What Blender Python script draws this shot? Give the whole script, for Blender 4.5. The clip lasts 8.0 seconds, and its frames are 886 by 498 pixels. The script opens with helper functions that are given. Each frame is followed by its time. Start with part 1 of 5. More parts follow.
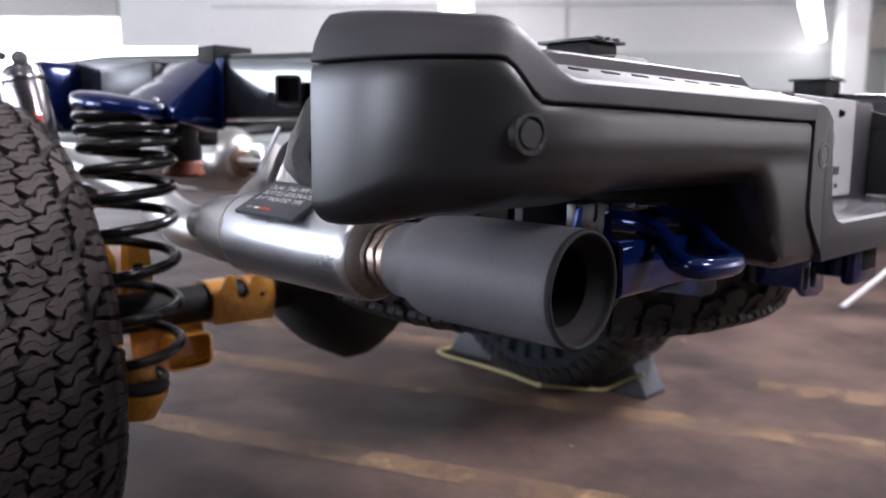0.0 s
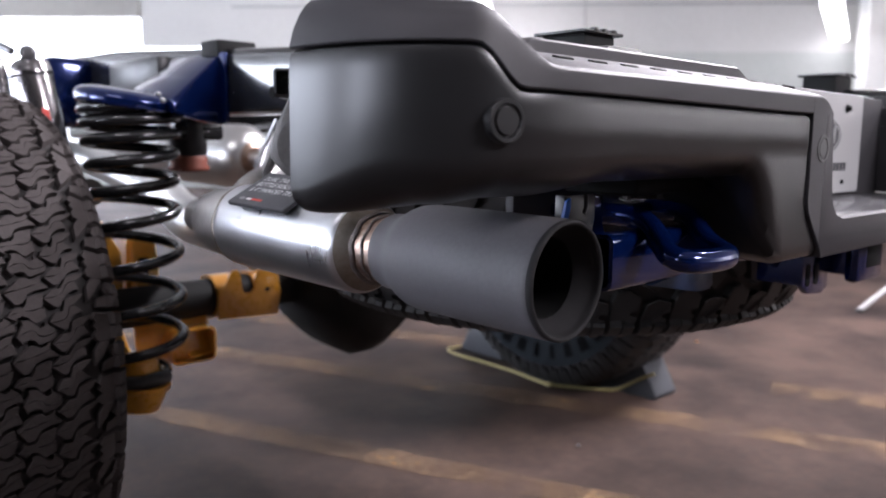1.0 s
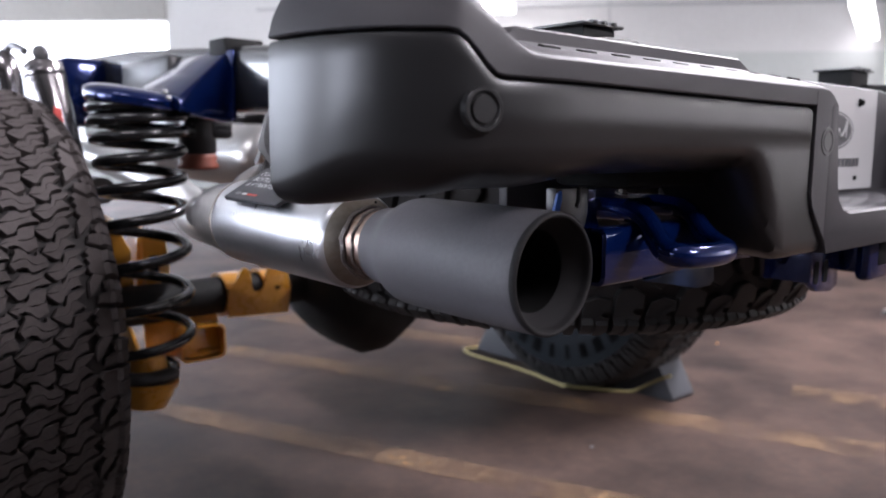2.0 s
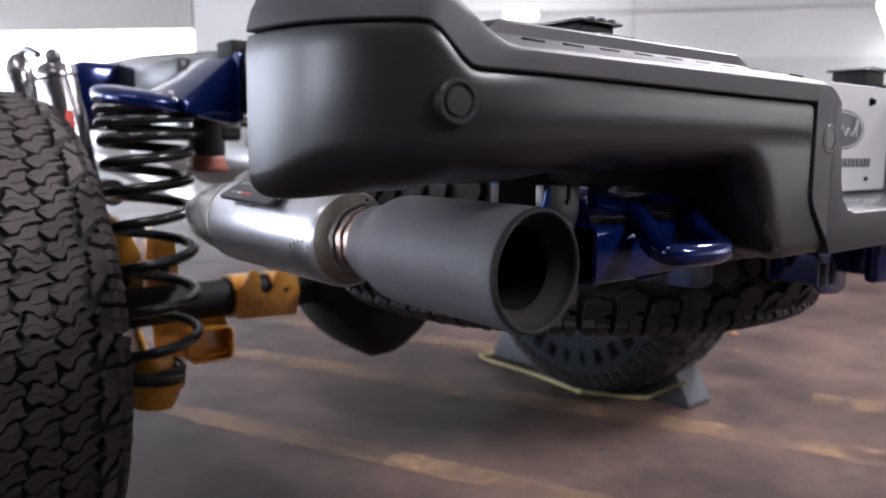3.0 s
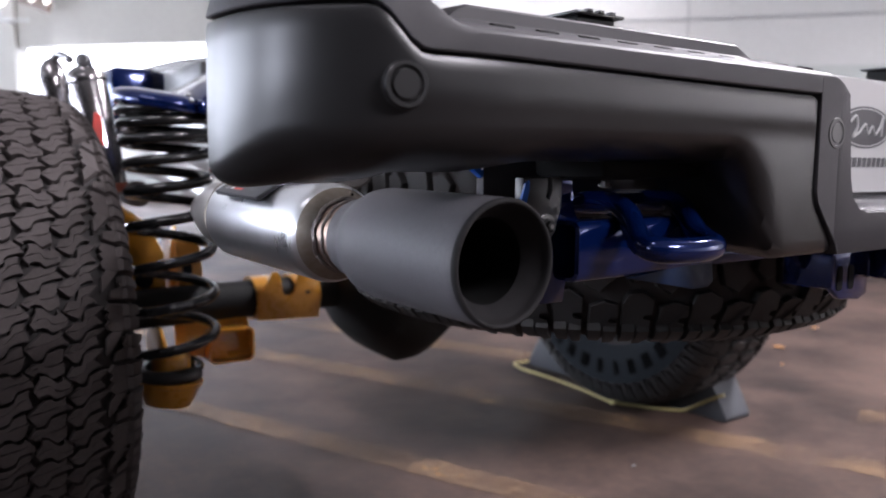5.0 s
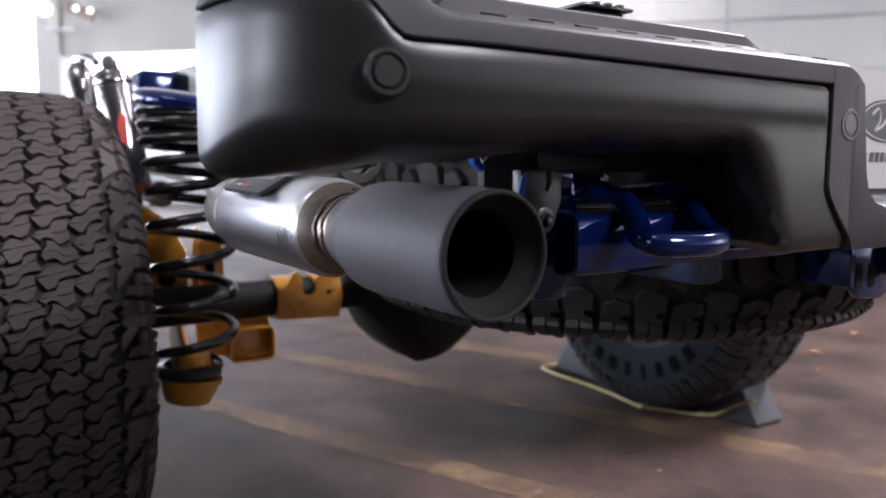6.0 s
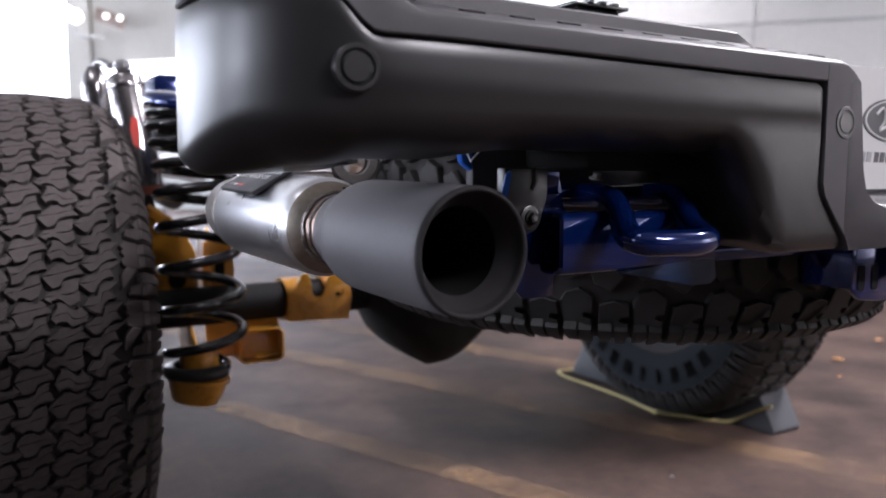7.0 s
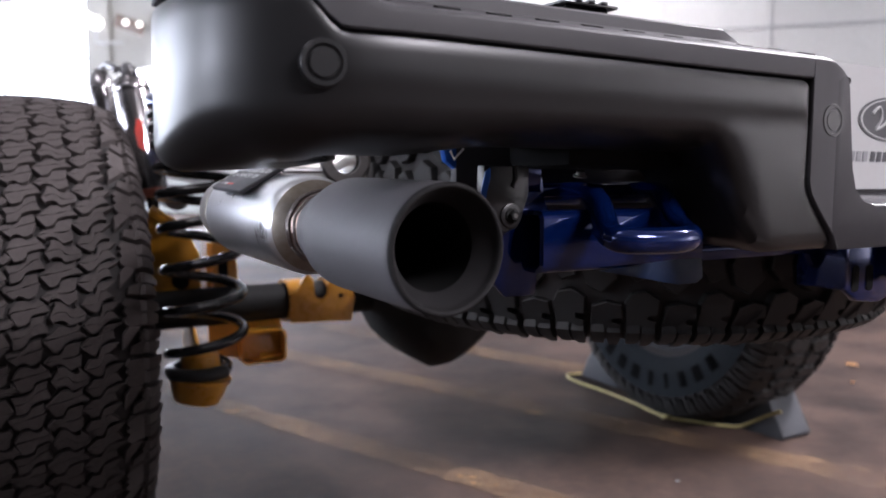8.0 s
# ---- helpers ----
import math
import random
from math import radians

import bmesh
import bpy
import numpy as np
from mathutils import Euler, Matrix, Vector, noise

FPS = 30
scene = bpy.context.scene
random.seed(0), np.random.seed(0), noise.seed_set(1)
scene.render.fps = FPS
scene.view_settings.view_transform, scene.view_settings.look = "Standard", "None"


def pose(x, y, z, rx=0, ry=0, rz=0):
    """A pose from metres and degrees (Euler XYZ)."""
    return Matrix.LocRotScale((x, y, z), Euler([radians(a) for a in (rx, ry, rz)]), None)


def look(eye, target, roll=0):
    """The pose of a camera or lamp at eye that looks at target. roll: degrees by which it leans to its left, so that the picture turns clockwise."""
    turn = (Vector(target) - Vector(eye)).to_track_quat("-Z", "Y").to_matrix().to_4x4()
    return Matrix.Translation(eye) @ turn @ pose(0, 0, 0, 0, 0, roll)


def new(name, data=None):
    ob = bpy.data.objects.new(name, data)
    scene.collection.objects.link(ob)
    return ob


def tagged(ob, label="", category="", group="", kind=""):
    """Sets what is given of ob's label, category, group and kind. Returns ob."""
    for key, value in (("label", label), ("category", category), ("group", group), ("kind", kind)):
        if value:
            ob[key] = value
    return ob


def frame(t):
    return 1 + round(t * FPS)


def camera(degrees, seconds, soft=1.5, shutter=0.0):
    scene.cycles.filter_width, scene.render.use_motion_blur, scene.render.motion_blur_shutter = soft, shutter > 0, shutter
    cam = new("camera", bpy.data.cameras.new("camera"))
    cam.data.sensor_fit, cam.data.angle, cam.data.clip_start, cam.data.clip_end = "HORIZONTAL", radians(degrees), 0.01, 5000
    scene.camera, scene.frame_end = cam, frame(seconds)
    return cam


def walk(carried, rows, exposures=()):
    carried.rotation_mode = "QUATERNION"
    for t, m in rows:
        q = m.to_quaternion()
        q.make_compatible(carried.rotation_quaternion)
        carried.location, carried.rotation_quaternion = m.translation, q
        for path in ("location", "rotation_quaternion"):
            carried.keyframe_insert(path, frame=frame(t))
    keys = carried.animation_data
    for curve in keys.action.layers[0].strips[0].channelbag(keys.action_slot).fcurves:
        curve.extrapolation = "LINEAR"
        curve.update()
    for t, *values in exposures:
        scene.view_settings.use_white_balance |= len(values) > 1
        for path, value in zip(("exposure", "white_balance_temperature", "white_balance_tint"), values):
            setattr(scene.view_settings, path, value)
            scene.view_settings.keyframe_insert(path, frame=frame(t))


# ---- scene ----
cam = camera(58.4, 8.0, soft=1.8)
cam.data.dof.use_dof = True
cam.data.dof.focus_distance = 0.72
cam.data.dof.aperture_fstop = 5.6
PATH = [
    (0, (-1.168, -1.463, 0.771), (0.226, -0.054, 0.502), 0.4),
    (0.5, (-1.155, -1.472, 0.767), (0.222, -0.046, 0.498), 0.6),
    (1, (-1.144, -1.48, 0.762), (0.216, -0.038, 0.494), 0.6),
    (1.5, (-1.13, -1.488, 0.758), (0.207, -0.025, 0.49), 0.5),
    (3, (-1.086, -1.512, 0.745), (0.182, 0.015, 0.498), 0.4),
    (3.5, (-1.071, -1.52, 0.741), (0.174, 0.027, 0.5), 0.4),
    (4, (-1.055, -1.527, 0.737), (0.167, 0.038, 0.503), 0.5),
    (5.5, (-1.01, -1.55, 0.724), (0.116, 0.089, 0.51), 0.4),
    (6, (-0.994, -1.557, 0.719), (0.093, 0.108, 0.51), 0.3),
    (6.5, (-0.979, -1.565, 0.716), (0.076, 0.121, 0.512), 0.3),
    (7, (-0.964, -1.575, 0.713), (0.069, 0.126, 0.517), 0.3),
    (7.5, (-0.95, -1.583, 0.71), (0.065, 0.131, 0.521), 0.3),
    (8, (-0.937, -1.591, 0.707), (0.059, 0.134, 0.523), 0.3),
]
walk(cam, [(t, look(eye, target, roll)) for t, eye, target, roll in PATH], [(0, 0.63, 6150, 22), (8, 0.69, 6150, 22)])

# ---- world, sun and lights ----
world = bpy.data.worlds.new("world")
scene.world = world
world.use_nodes = True
_n = world.node_tree.nodes
_sky = _n.new("ShaderNodeTexSky")
_sky.sky_type, _sky.sun_disc = 'NISHITA', False
_sky.sun_elevation, _sky.sun_rotation = radians(35), radians(-60)
world.node_tree.links.new(_sky.outputs[0], _n["Background"].inputs[0])
_n["Background"].inputs[1].default_value = 0.1
scene.view_settings.exposure = 0.0

TOP = 4.3
# the garage is turned against the truck: p runs along the far wall, q towards it
ROOM = radians(-49)


def room(p, q, z=0.0):
    return Vector((p * math.cos(ROOM) - q * math.sin(ROOM), p * math.sin(ROOM) + q * math.cos(ROOM), z))


def area_lamp(name, at, to, w, h, watts, colour):
    data = bpy.data.lights.new(name, 'AREA')
    data.shape, data.size, data.size_y, data.energy, data.color = 'RECTANGLE', w, h, watts, colour
    ob = new(name, data)
    ob.matrix_world = look(at, to)
    return ob


LAMPS = (135, 215, 12, 560, 8, 14, 130)
DAY = (0.93, 0.97, 1.0)
area_lamp("daylight_far", room(-8.2, 10.95, 1.95), room(-4.0, 3.0, 3.8), 3.9, 1.5, 240, DAY)
area_lamp("daylight_window", room(-12.8, 10.95, 2.4), room(-8.0, 3.0, 3.2), 4.0, 2.6, 230, DAY)


# ---- materials ----
def material(name, colour, rough=0.5, metal=0.0, coat=0.0, vary=0.15, scale=8.0, fine=120.0, bump=0.0, bump_scale=200.0, spec=0.5, rough_vary=0.08, tint=None, aniso=None):
    m = bpy.data.materials.new(name)
    m.use_nodes = True
    nt = m.node_tree
    nd, lk = nt.nodes, nt.links
    b = nd["Principled BSDF"]
    tc = nd.new("ShaderNodeTexCoord")
    mp = nd.new("ShaderNodeMapping")
    lk.new(tc.outputs["Object"], mp.inputs[0])
    if aniso:
        mp.inputs["Scale"].default_value = aniso
    n1, n2 = nd.new("ShaderNodeTexNoise"), nd.new("ShaderNodeTexNoise")
    n1.inputs["Scale"].default_value, n2.inputs["Scale"].default_value = scale, fine
    n1.inputs["Detail"].default_value, n2.inputs["Detail"].default_value = 6, 4
    lk.new(mp.outputs[0], n1.inputs[0]), lk.new(mp.outputs[0], n2.inputs[0])
    add = nd.new("ShaderNodeMath")
    add.operation = 'MULTIPLY_ADD'
    add.inputs[1].default_value = 0.5
    half = nd.new("ShaderNodeMath")
    half.operation = 'MULTIPLY'
    half.inputs[1].default_value = 0.5
    lk.new(n2.outputs["Fac"], half.inputs[0])
    lk.new(n1.outputs["Fac"], add.inputs[0]), lk.new(half.outputs[0], add.inputs[2])
    ramp = nd.new("ShaderNodeValToRGB")
    ramp.color_ramp.elements[0].position, ramp.color_ramp.elements[1].position = 0.32, 0.68
    c = Vector(colour)
    d = Vector(tint) if tint else c * (1 + vary)
    ramp.color_ramp.elements[0].color = (*(c * (1 - vary)), 1)
    ramp.color_ramp.elements[1].color = (*d, 1)
    lk.new(add.outputs[0], ramp.inputs[0])
    lk.new(ramp.outputs[0], b.inputs["Base Color"])
    rr = nd.new("ShaderNodeMapRange")
    rr.inputs["From Min"].default_value, rr.inputs["From Max"].default_value = 0.3, 0.7
    rr.inputs["To Min"].default_value, rr.inputs["To Max"].default_value = max(0.02, rough - rough_vary), min(1, rough + rough_vary)
    lk.new(add.outputs[0], rr.inputs["Value"])
    lk.new(rr.outputs["Result"], b.inputs["Roughness"])
    b.inputs["Metallic"].default_value = metal
    b.inputs["Coat Weight"].default_value = coat
    b.inputs["Coat Roughness"].default_value = 0.06
    b.inputs["Specular IOR Level"].default_value = spec
    if bump:
        nb = nd.new("ShaderNodeTexNoise")
        nb.inputs["Scale"].default_value, nb.inputs["Detail"].default_value = bump_scale, 3
        lk.new(mp.outputs[0], nb.inputs[0])
        bp = nd.new("ShaderNodeBump")
        bp.inputs["Strength"].default_value, bp.inputs["Distance"].default_value = bump, 0.002
        lk.new(nb.outputs["Fac"], bp.inputs["Height"])
        lk.new(bp.outputs[0], b.inputs["Normal"])
    return m


def glow(name, colour, strength):
    m = bpy.data.materials.new(name)
    m.use_nodes = True
    b = m.node_tree.nodes["Principled BSDF"]
    b.inputs["Base Color"].default_value = (0.8, 0.8, 0.8, 1)
    b.inputs["Emission Color"].default_value = (*colour, 1)
    b.inputs["Emission Strength"].default_value = strength
    return m


def floor_material():
    m = material("worn_concrete", (0.058, 0.0405, 0.0345), 0.72, spec=0.10, vary=0.36, scale=1.3, fine=34, bump=0.35, bump_scale=90, rough_vary=0.14)
    nt = m.node_tree
    nd, lk = nt.nodes, nt.links
    b = nd["Principled BSDF"]
    old = b.inputs["Base Color"].links[0].from_socket
    tc = nd.new("ShaderNodeTexCoord")
    big = nd.new("ShaderNodeTexNoise")
    big.inputs["Scale"].default_value, big.inputs["Detail"].default_value, big.inputs["Roughness"].default_value = 1.7, 10, 0.62
    lk.new(tc.outputs["Object"], big.inputs[0])
    ramp = nd.new("ShaderNodeValToRGB")
    ramp.color_ramp.elements[0].position, ramp.color_ramp.elements[1].position = 0.38, 0.64
    ramp.color_ramp.elements[0].color, ramp.color_ramp.elements[1].color = (0.37, 0.38, 0.40, 1), (1.28, 1.22, 1.16, 1)
    lk.new(big.outputs["Fac"], ramp.inputs[0])
    mul = nd.new("ShaderNodeMix")
    mul.data_type, mul.blend_type = 'RGBA', 'MULTIPLY'
    mul.inputs[0].default_value = 1.0
    lk.new(old, mul.inputs[6]), lk.new(ramp.outputs[0], mul.inputs[7])
    lk.new(mul.outputs[2], b.inputs["Base Color"])
    return m


def worn_paint_material():
    """Old yellow line paint, chipped through to the concrete."""
    m = material("worn_line_paint", (0.23, 0.145, 0.08), 0.7, spec=0.15, vary=0.3, scale=3, fine=40)
    nt = m.node_tree
    nd, lk = nt.nodes, nt.links
    b = nd["Principled BSDF"]
    tc = nd.new("ShaderNodeTexCoord")
    n = nd.new("ShaderNodeTexNoise")
    n.inputs["Scale"].default_value, n.inputs["Detail"].default_value, n.inputs["Roughness"].default_value = 5, 12, 0.75
    lk.new(tc.outputs["Object"], n.inputs[0])
    ramp = nd.new("ShaderNodeValToRGB")
    ramp.color_ramp.elements[0].position, ramp.color_ramp.elements[1].position = 0.41, 0.72
    lk.new(n.outputs["Fac"], ramp.inputs[0])
    lk.new(ramp.outputs[0], b.inputs["Alpha"])
    return m


def steel_material():
    """Brushed stainless steel: fine turned rings, smudges and a soft sheen."""
    m = material("brushed_stainless", (0.78, 0.79, 0.815), 0.27, 1.0, vary=0.04, scale=9, fine=60, rough_vary=0.05)
    nt = m.node_tree
    nd, lk = nt.nodes, nt.links
    b = nd["Principled BSDF"]
    tc, mp, rings = nd.new("ShaderNodeTexCoord"), nd.new("ShaderNodeMapping"), nd.new("ShaderNodeTexNoise")
    mp.inputs["Scale"].default_value = (7, 420, 7)
    rings.inputs["Scale"].default_value, rings.inputs["Detail"].default_value = 1.0, 3
    lk.new(tc.outputs["Object"], mp.inputs[0]), lk.new(mp.outputs[0], rings.inputs[0])
    bp = nd.new("ShaderNodeBump")
    bp.inputs["Strength"].default_value, bp.inputs["Distance"].default_value = 0.06, 0.0006
    lk.new(rings.outputs["Fac"], bp.inputs["Height"]), lk.new(bp.outputs[0], b.inputs["Normal"])
    smudge = nd.new("ShaderNodeTexNoise")
    smudge.inputs["Scale"].default_value, smudge.inputs["Detail"].default_value, smudge.inputs["Roughness"].default_value = 14, 3, 0.5
    lk.new(tc.outputs["Object"], smudge.inputs[0])
    ramp = nd.new("ShaderNodeMapRange")
    ramp.inputs["From Min"].default_value, ramp.inputs["From Max"].default_value = 0.3, 0.7
    ramp.inputs["To Min"].default_value, ramp.inputs["To Max"].default_value = 0.26, 0.35
    streak = nd.new("ShaderNodeMath")
    streak.operation = 'MULTIPLY_ADD'
    streak.inputs[1].default_value = 0.18
    part_smudge = nd.new("ShaderNodeMath")
    part_smudge.operation = 'MULTIPLY'
    part_smudge.inputs[1].default_value = 0.82
    lk.new(smudge.outputs["Fac"], part_smudge.inputs[0])
    lk.new(rings.outputs["Fac"], streak.inputs[0]), lk.new(part_smudge.outputs[0], streak.inputs[2])
    lk.new(streak.outputs[0], ramp.inputs["Value"]), lk.new(ramp.outputs["Result"], b.inputs["Roughness"])
    return m


def weld_material():
    m = material("heat_tinted_steel", (0.48, 0.28, 0.18), 0.34, 1.0, vary=0.35, scale=60, fine=300, tint=(0.52, 0.42, 0.36), bump=0.3, bump_scale=350)
    return m


M_FLOOR = floor_material()
M_LINE = worn_paint_material()
M_WALL = material("painted_concrete_wall", (0.53, 0.528, 0.512), 0.8, vary=0.07, scale=0.8, fine=20, bump=0.2, bump_scale=60)
M_CONCRETE = material("beige_bare_concrete", (0.32, 0.31, 0.285), 0.85, vary=0.1, scale=0.9, fine=18, bump=0.2, bump_scale=50)
# Near-black concrete: the dimness of unseen walls is put into its colour.
M_WALL_UNLIT = material("unlit_concrete_wall", (0.055, 0.054, 0.053), 0.85, vary=0.12, scale=0.8, fine=20)
M_WALL_LOW = material("grey_green_wall_paint", (0.42, 0.44, 0.42), 0.75, vary=0.08, scale=0.8, fine=20)
M_CEIL = material("white_ceiling_paint", (0.76, 0.755, 0.73), 0.85, vary=0.06, scale=0.7, fine=20)
M_DAY = glow("daylight_outside", (0.88, 0.95, 1.0), 5.0)
M_DAY_WEST = glow("side_daylight_outside", (0.84, 0.94, 1.0), 9.0)
M_DAY_BRIGHT = glow("open_daylight_outside", (0.84, 0.94, 1.0), 3.0)
M_DAY_SOUTH = glow("rear_daylight_outside", (0.86, 0.945, 1.0), 16.0)
M_DAY_DIM = glow("shaded_daylight_outside", (0.88, 0.95, 1.0), 2.2)
M_TUBE = glow("lit_tube", (1.0, 0.99, 0.96), 5.0)
M_BULB = glow("lit_bulb", (1.0, 0.93, 0.80), 2.0)
M_BEIGE = material("beige_box_paint", (0.45, 0.42, 0.37), 0.5, vary=0.06)
M_BROWN = material("brown_lamp_metal", (0.12, 0.08, 0.06), 0.4, vary=0.1)
M_METAL_GREY = material("grey_painted_metal", (0.35, 0.35, 0.35), 0.5, vary=0.1)
M_BUMPER = material("satin_black_bumper_paint", (0.014, 0.0137, 0.0144), 0.34, vary=0.02, scale=5, fine=40, rough_vary=0.001)
# Base raised: the pale reflection on the ledge is partly in this colour.
M_LEDGE = material("smooth_dark_plastic", (0.08, 0.078, 0.083), 0.18, vary=0.06, scale=9, fine=200)
M_COVER = material("grained_black_plastic", (0.036, 0.034, 0.0372), 0.54, vary=0.08, scale=6, fine=400, bump=0.10, bump_scale=1600, spec=0.35, rough_vary=0.05)
M_TIP = material("matte_grey_tip_coating", (0.090, 0.085, 0.092), 0.6, vary=0.16, scale=9, fine=260, bump=0.12, bump_scale=1400, rough_vary=0.06)
# Soot on the lip; the inner wall's recess shade is in this colour too.
M_TIP_IN = material("soot_and_shade_tip_coating", (0.019, 0.018, 0.019), 0.7, vary=0.2, scale=30, fine=200, spec=0.22)
# Near-black; in holes and recesses their shade is put into this colour.
M_DEEP_BLACK = material("deep_black", (0.007, 0.007, 0.007), 0.9, vary=0.3, scale=30, spec=0.15)
M_STEEL = steel_material()
M_PIPE = material("aluminised_pipe", (0.62, 0.60, 0.58), 0.33, 1.0, vary=0.15, scale=10, fine=120)
M_WELD = weld_material()
M_BEAD = material("dark_weld_scale", (0.20, 0.175, 0.165), 0.36, 0.9, vary=0.4, scale=90, fine=400, bump=0.4, bump_scale=500)
M_CAP = material("straw_tinted_steel", (0.33, 0.285, 0.23), 0.5, 1.0, vary=0.12, scale=20, fine=200, tint=(0.42, 0.38, 0.33))
M_CAST = material("bare_cast_steel", (0.125, 0.118, 0.115), 0.5, 0.6, vary=0.2, scale=25, fine=200, bump=0.08, bump_scale=500)
M_BLUE = material("glossy_blue_paint", (0.002, 0.0125, 0.085), 0.14, 0.5, coat=0.5, vary=0.08, scale=6, fine=300, rough_vary=0.03)
# Shaded copy of the blue paint: the gusset's dark reflection is its colour.
M_BLUE_SHADE = material("shaded_blue_paint", (0.003, 0.013, 0.045), 0.55, spec=0.25, vary=0.12, scale=20)
# Strap blue, brightened so the strong light on it is in the colour.
M_TAB = material("lit_blue_strap", (0.012, 0.10, 0.45), 0.35, vary=0.08, scale=20)
M_BLACK_GLOSS = material("gloss_black_paint", (0.012, 0.012, 0.013), 0.2, coat=0.6, vary=0.1, scale=6)
M_BLACK_SATIN = material("satin_black_paint", (0.022, 0.021, 0.022), 0.38, vary=0.15, scale=12)
M_CAST_BLACK = material("black_cast_iron", (0.010, 0.010, 0.010), 0.72, spec=0.3, vary=0.3, scale=20, fine=160, bump=0.3, bump_scale=260)
M_SPRING = material("black_spring_paint", (0.014, 0.014, 0.015), 0.22, coat=0.5, vary=0.1, scale=12)
M_ORANGE = material("orange_axle_paint", (0.60, 0.265, 0.024), 0.3, coat=0.8, vary=0.1, scale=9, fine=90, rough_vary=0.06)
M_RUBBER = material("dusty_tyre_rubber", (0.062, 0.0525, 0.051), 0.78, spec=0.3, vary=0.22, scale=14, fine=180, bump=0.25, bump_scale=500)
# Shaded copy of the tyre rubber: the spare's shade is put into this colour.
M_RUBBER_SHADE = material("shaded_tyre_rubber", (0.016, 0.015, 0.015), 0.6, vary=0.2, scale=14, fine=180, bump=0.2, bump_scale=500)
# Darker than the road blocks: groove shade is put into the carcass colour.
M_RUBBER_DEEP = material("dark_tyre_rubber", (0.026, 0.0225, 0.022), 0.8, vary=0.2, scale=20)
M_LETTER_DARK = material("raised_letter_rubber", (0.006, 0.0065, 0.0075), 0.9, spec=0.1, vary=0.15, scale=30)
M_LETTER = material("worn_grey_letter_rubber", (0.16, 0.17, 0.18), 0.7, vary=0.1, scale=30)
M_BLUISH = material("blue_film_sidewall", (0.015, 0.0185, 0.0225), 0.85, spec=0.15, vary=0.2, scale=10)
M_RIM = material("dark_wheel_paint", (0.03, 0.03, 0.034), 0.4, 0.5, vary=0.1)
M_SHOCK = material("bare_alloy_shock", (0.30, 0.285, 0.29), 0.17, 0.95, vary=0.08)
M_RED = material("red_decal", (0.55, 0.03, 0.015), 0.4, vary=0.1)
M_STOP = material("red_brown_bump_stop", (0.22, 0.055, 0.030), 0.55, vary=0.15, scale=30)
M_PLATE = material("white_plate_paint", (0.40, 0.40, 0.40), 0.4, vary=0.03)
M_INK = material("dark_print", (0.05, 0.05, 0.055), 0.5, vary=0.05)
M_INK_GREY = material("grey_print", (0.22, 0.22, 0.23), 0.5, vary=0.05)
M_CARD = material("dark_card", (0.055, 0.055, 0.06), 0.55, vary=0.06, scale=20)
M_WHITE_INK = material("white_print", (0.7, 0.7, 0.7), 0.5, vary=0.03)
M_CHOCK = material("dark_grey_chock_rubber", (0.036, 0.039, 0.045), 0.6, vary=0.15, scale=14, bump=0.2)
M_ROPE = material("yellow_rope", (0.40, 0.34, 0.15), 0.7, vary=0.15, scale=60, fine=300)
M_LEAF = material("dry_leaf", (0.50, 0.27, 0.10), 0.7, vary=0.2, scale=40)
M_BOLT = material("zinc_bolt", (0.42, 0.42, 0.43), 0.35, 1.0, vary=0.1, scale=50)
M_SILVER = material("heat_shield_alloy", (0.72, 0.72, 0.71), 0.34, 1.0, vary=0.06, scale=5)


# ---- building tools ----
def finish(bm, sharp=0.6):
    bmesh.ops.recalc_face_normals(bm, faces=bm.faces)
    for f in bm.faces:
        f.smooth = True
    for e in bm.edges:
        if len(e.link_faces) == 2 and e.calc_face_angle(0) > sharp:
            e.smooth = False


def part(name, bm, mat, parent, label="", loc=None, sharp=0.6, shade=True):
    """Links a bmesh as one mesh under a thing or a part. loc: where its own origin lies, in its parent's space."""
    if shade:
        finish(bm, sharp)
    me = bpy.data.meshes.new(name)
    bm.to_mesh(me)
    bm.free()
    for m in (mat if isinstance(mat, (list, tuple)) else [mat]):
        me.materials.append(m)
    ob = new(name, me)
    ob.parent = parent
    if loc is not None:
        ob.location = loc
    if label:
        ob["label"] = label
    return ob


def thing(name, loc, label, category, group="", kind=""):
    ob = new(name)
    ob.empty_display_size = 0.05
    ob.location = loc
    return tagged(ob, label, category, group, kind)


def solid(name, bm, mat, label, category="", kind="structure", sharp=0.6):
    return tagged(part(name, bm, mat, None, sharp=sharp), label, category, "", kind)


def box(c, s, bevel=0.0, seg=2, turn=None, bm=None):
    bm = bm or bmesh.new()
    made = bmesh.ops.create_cube(bm, size=1.0)["verts"]
    bmesh.ops.scale(bm, vec=s, verts=made)
    if bevel:
        edges = list({e for v in made for e in v.link_edges})
        made = list({v for f in bmesh.ops.bevel(bm, geom=edges, offset=bevel, segments=seg, affect='EDGES', profile=0.5)["faces"] for v in f.verts} | {v for v in made if v.is_valid})
    if turn is not None:
        bmesh.ops.transform(bm, matrix=turn, verts=made)
    bmesh.ops.translate(bm, vec=c, verts=made)
    return bm


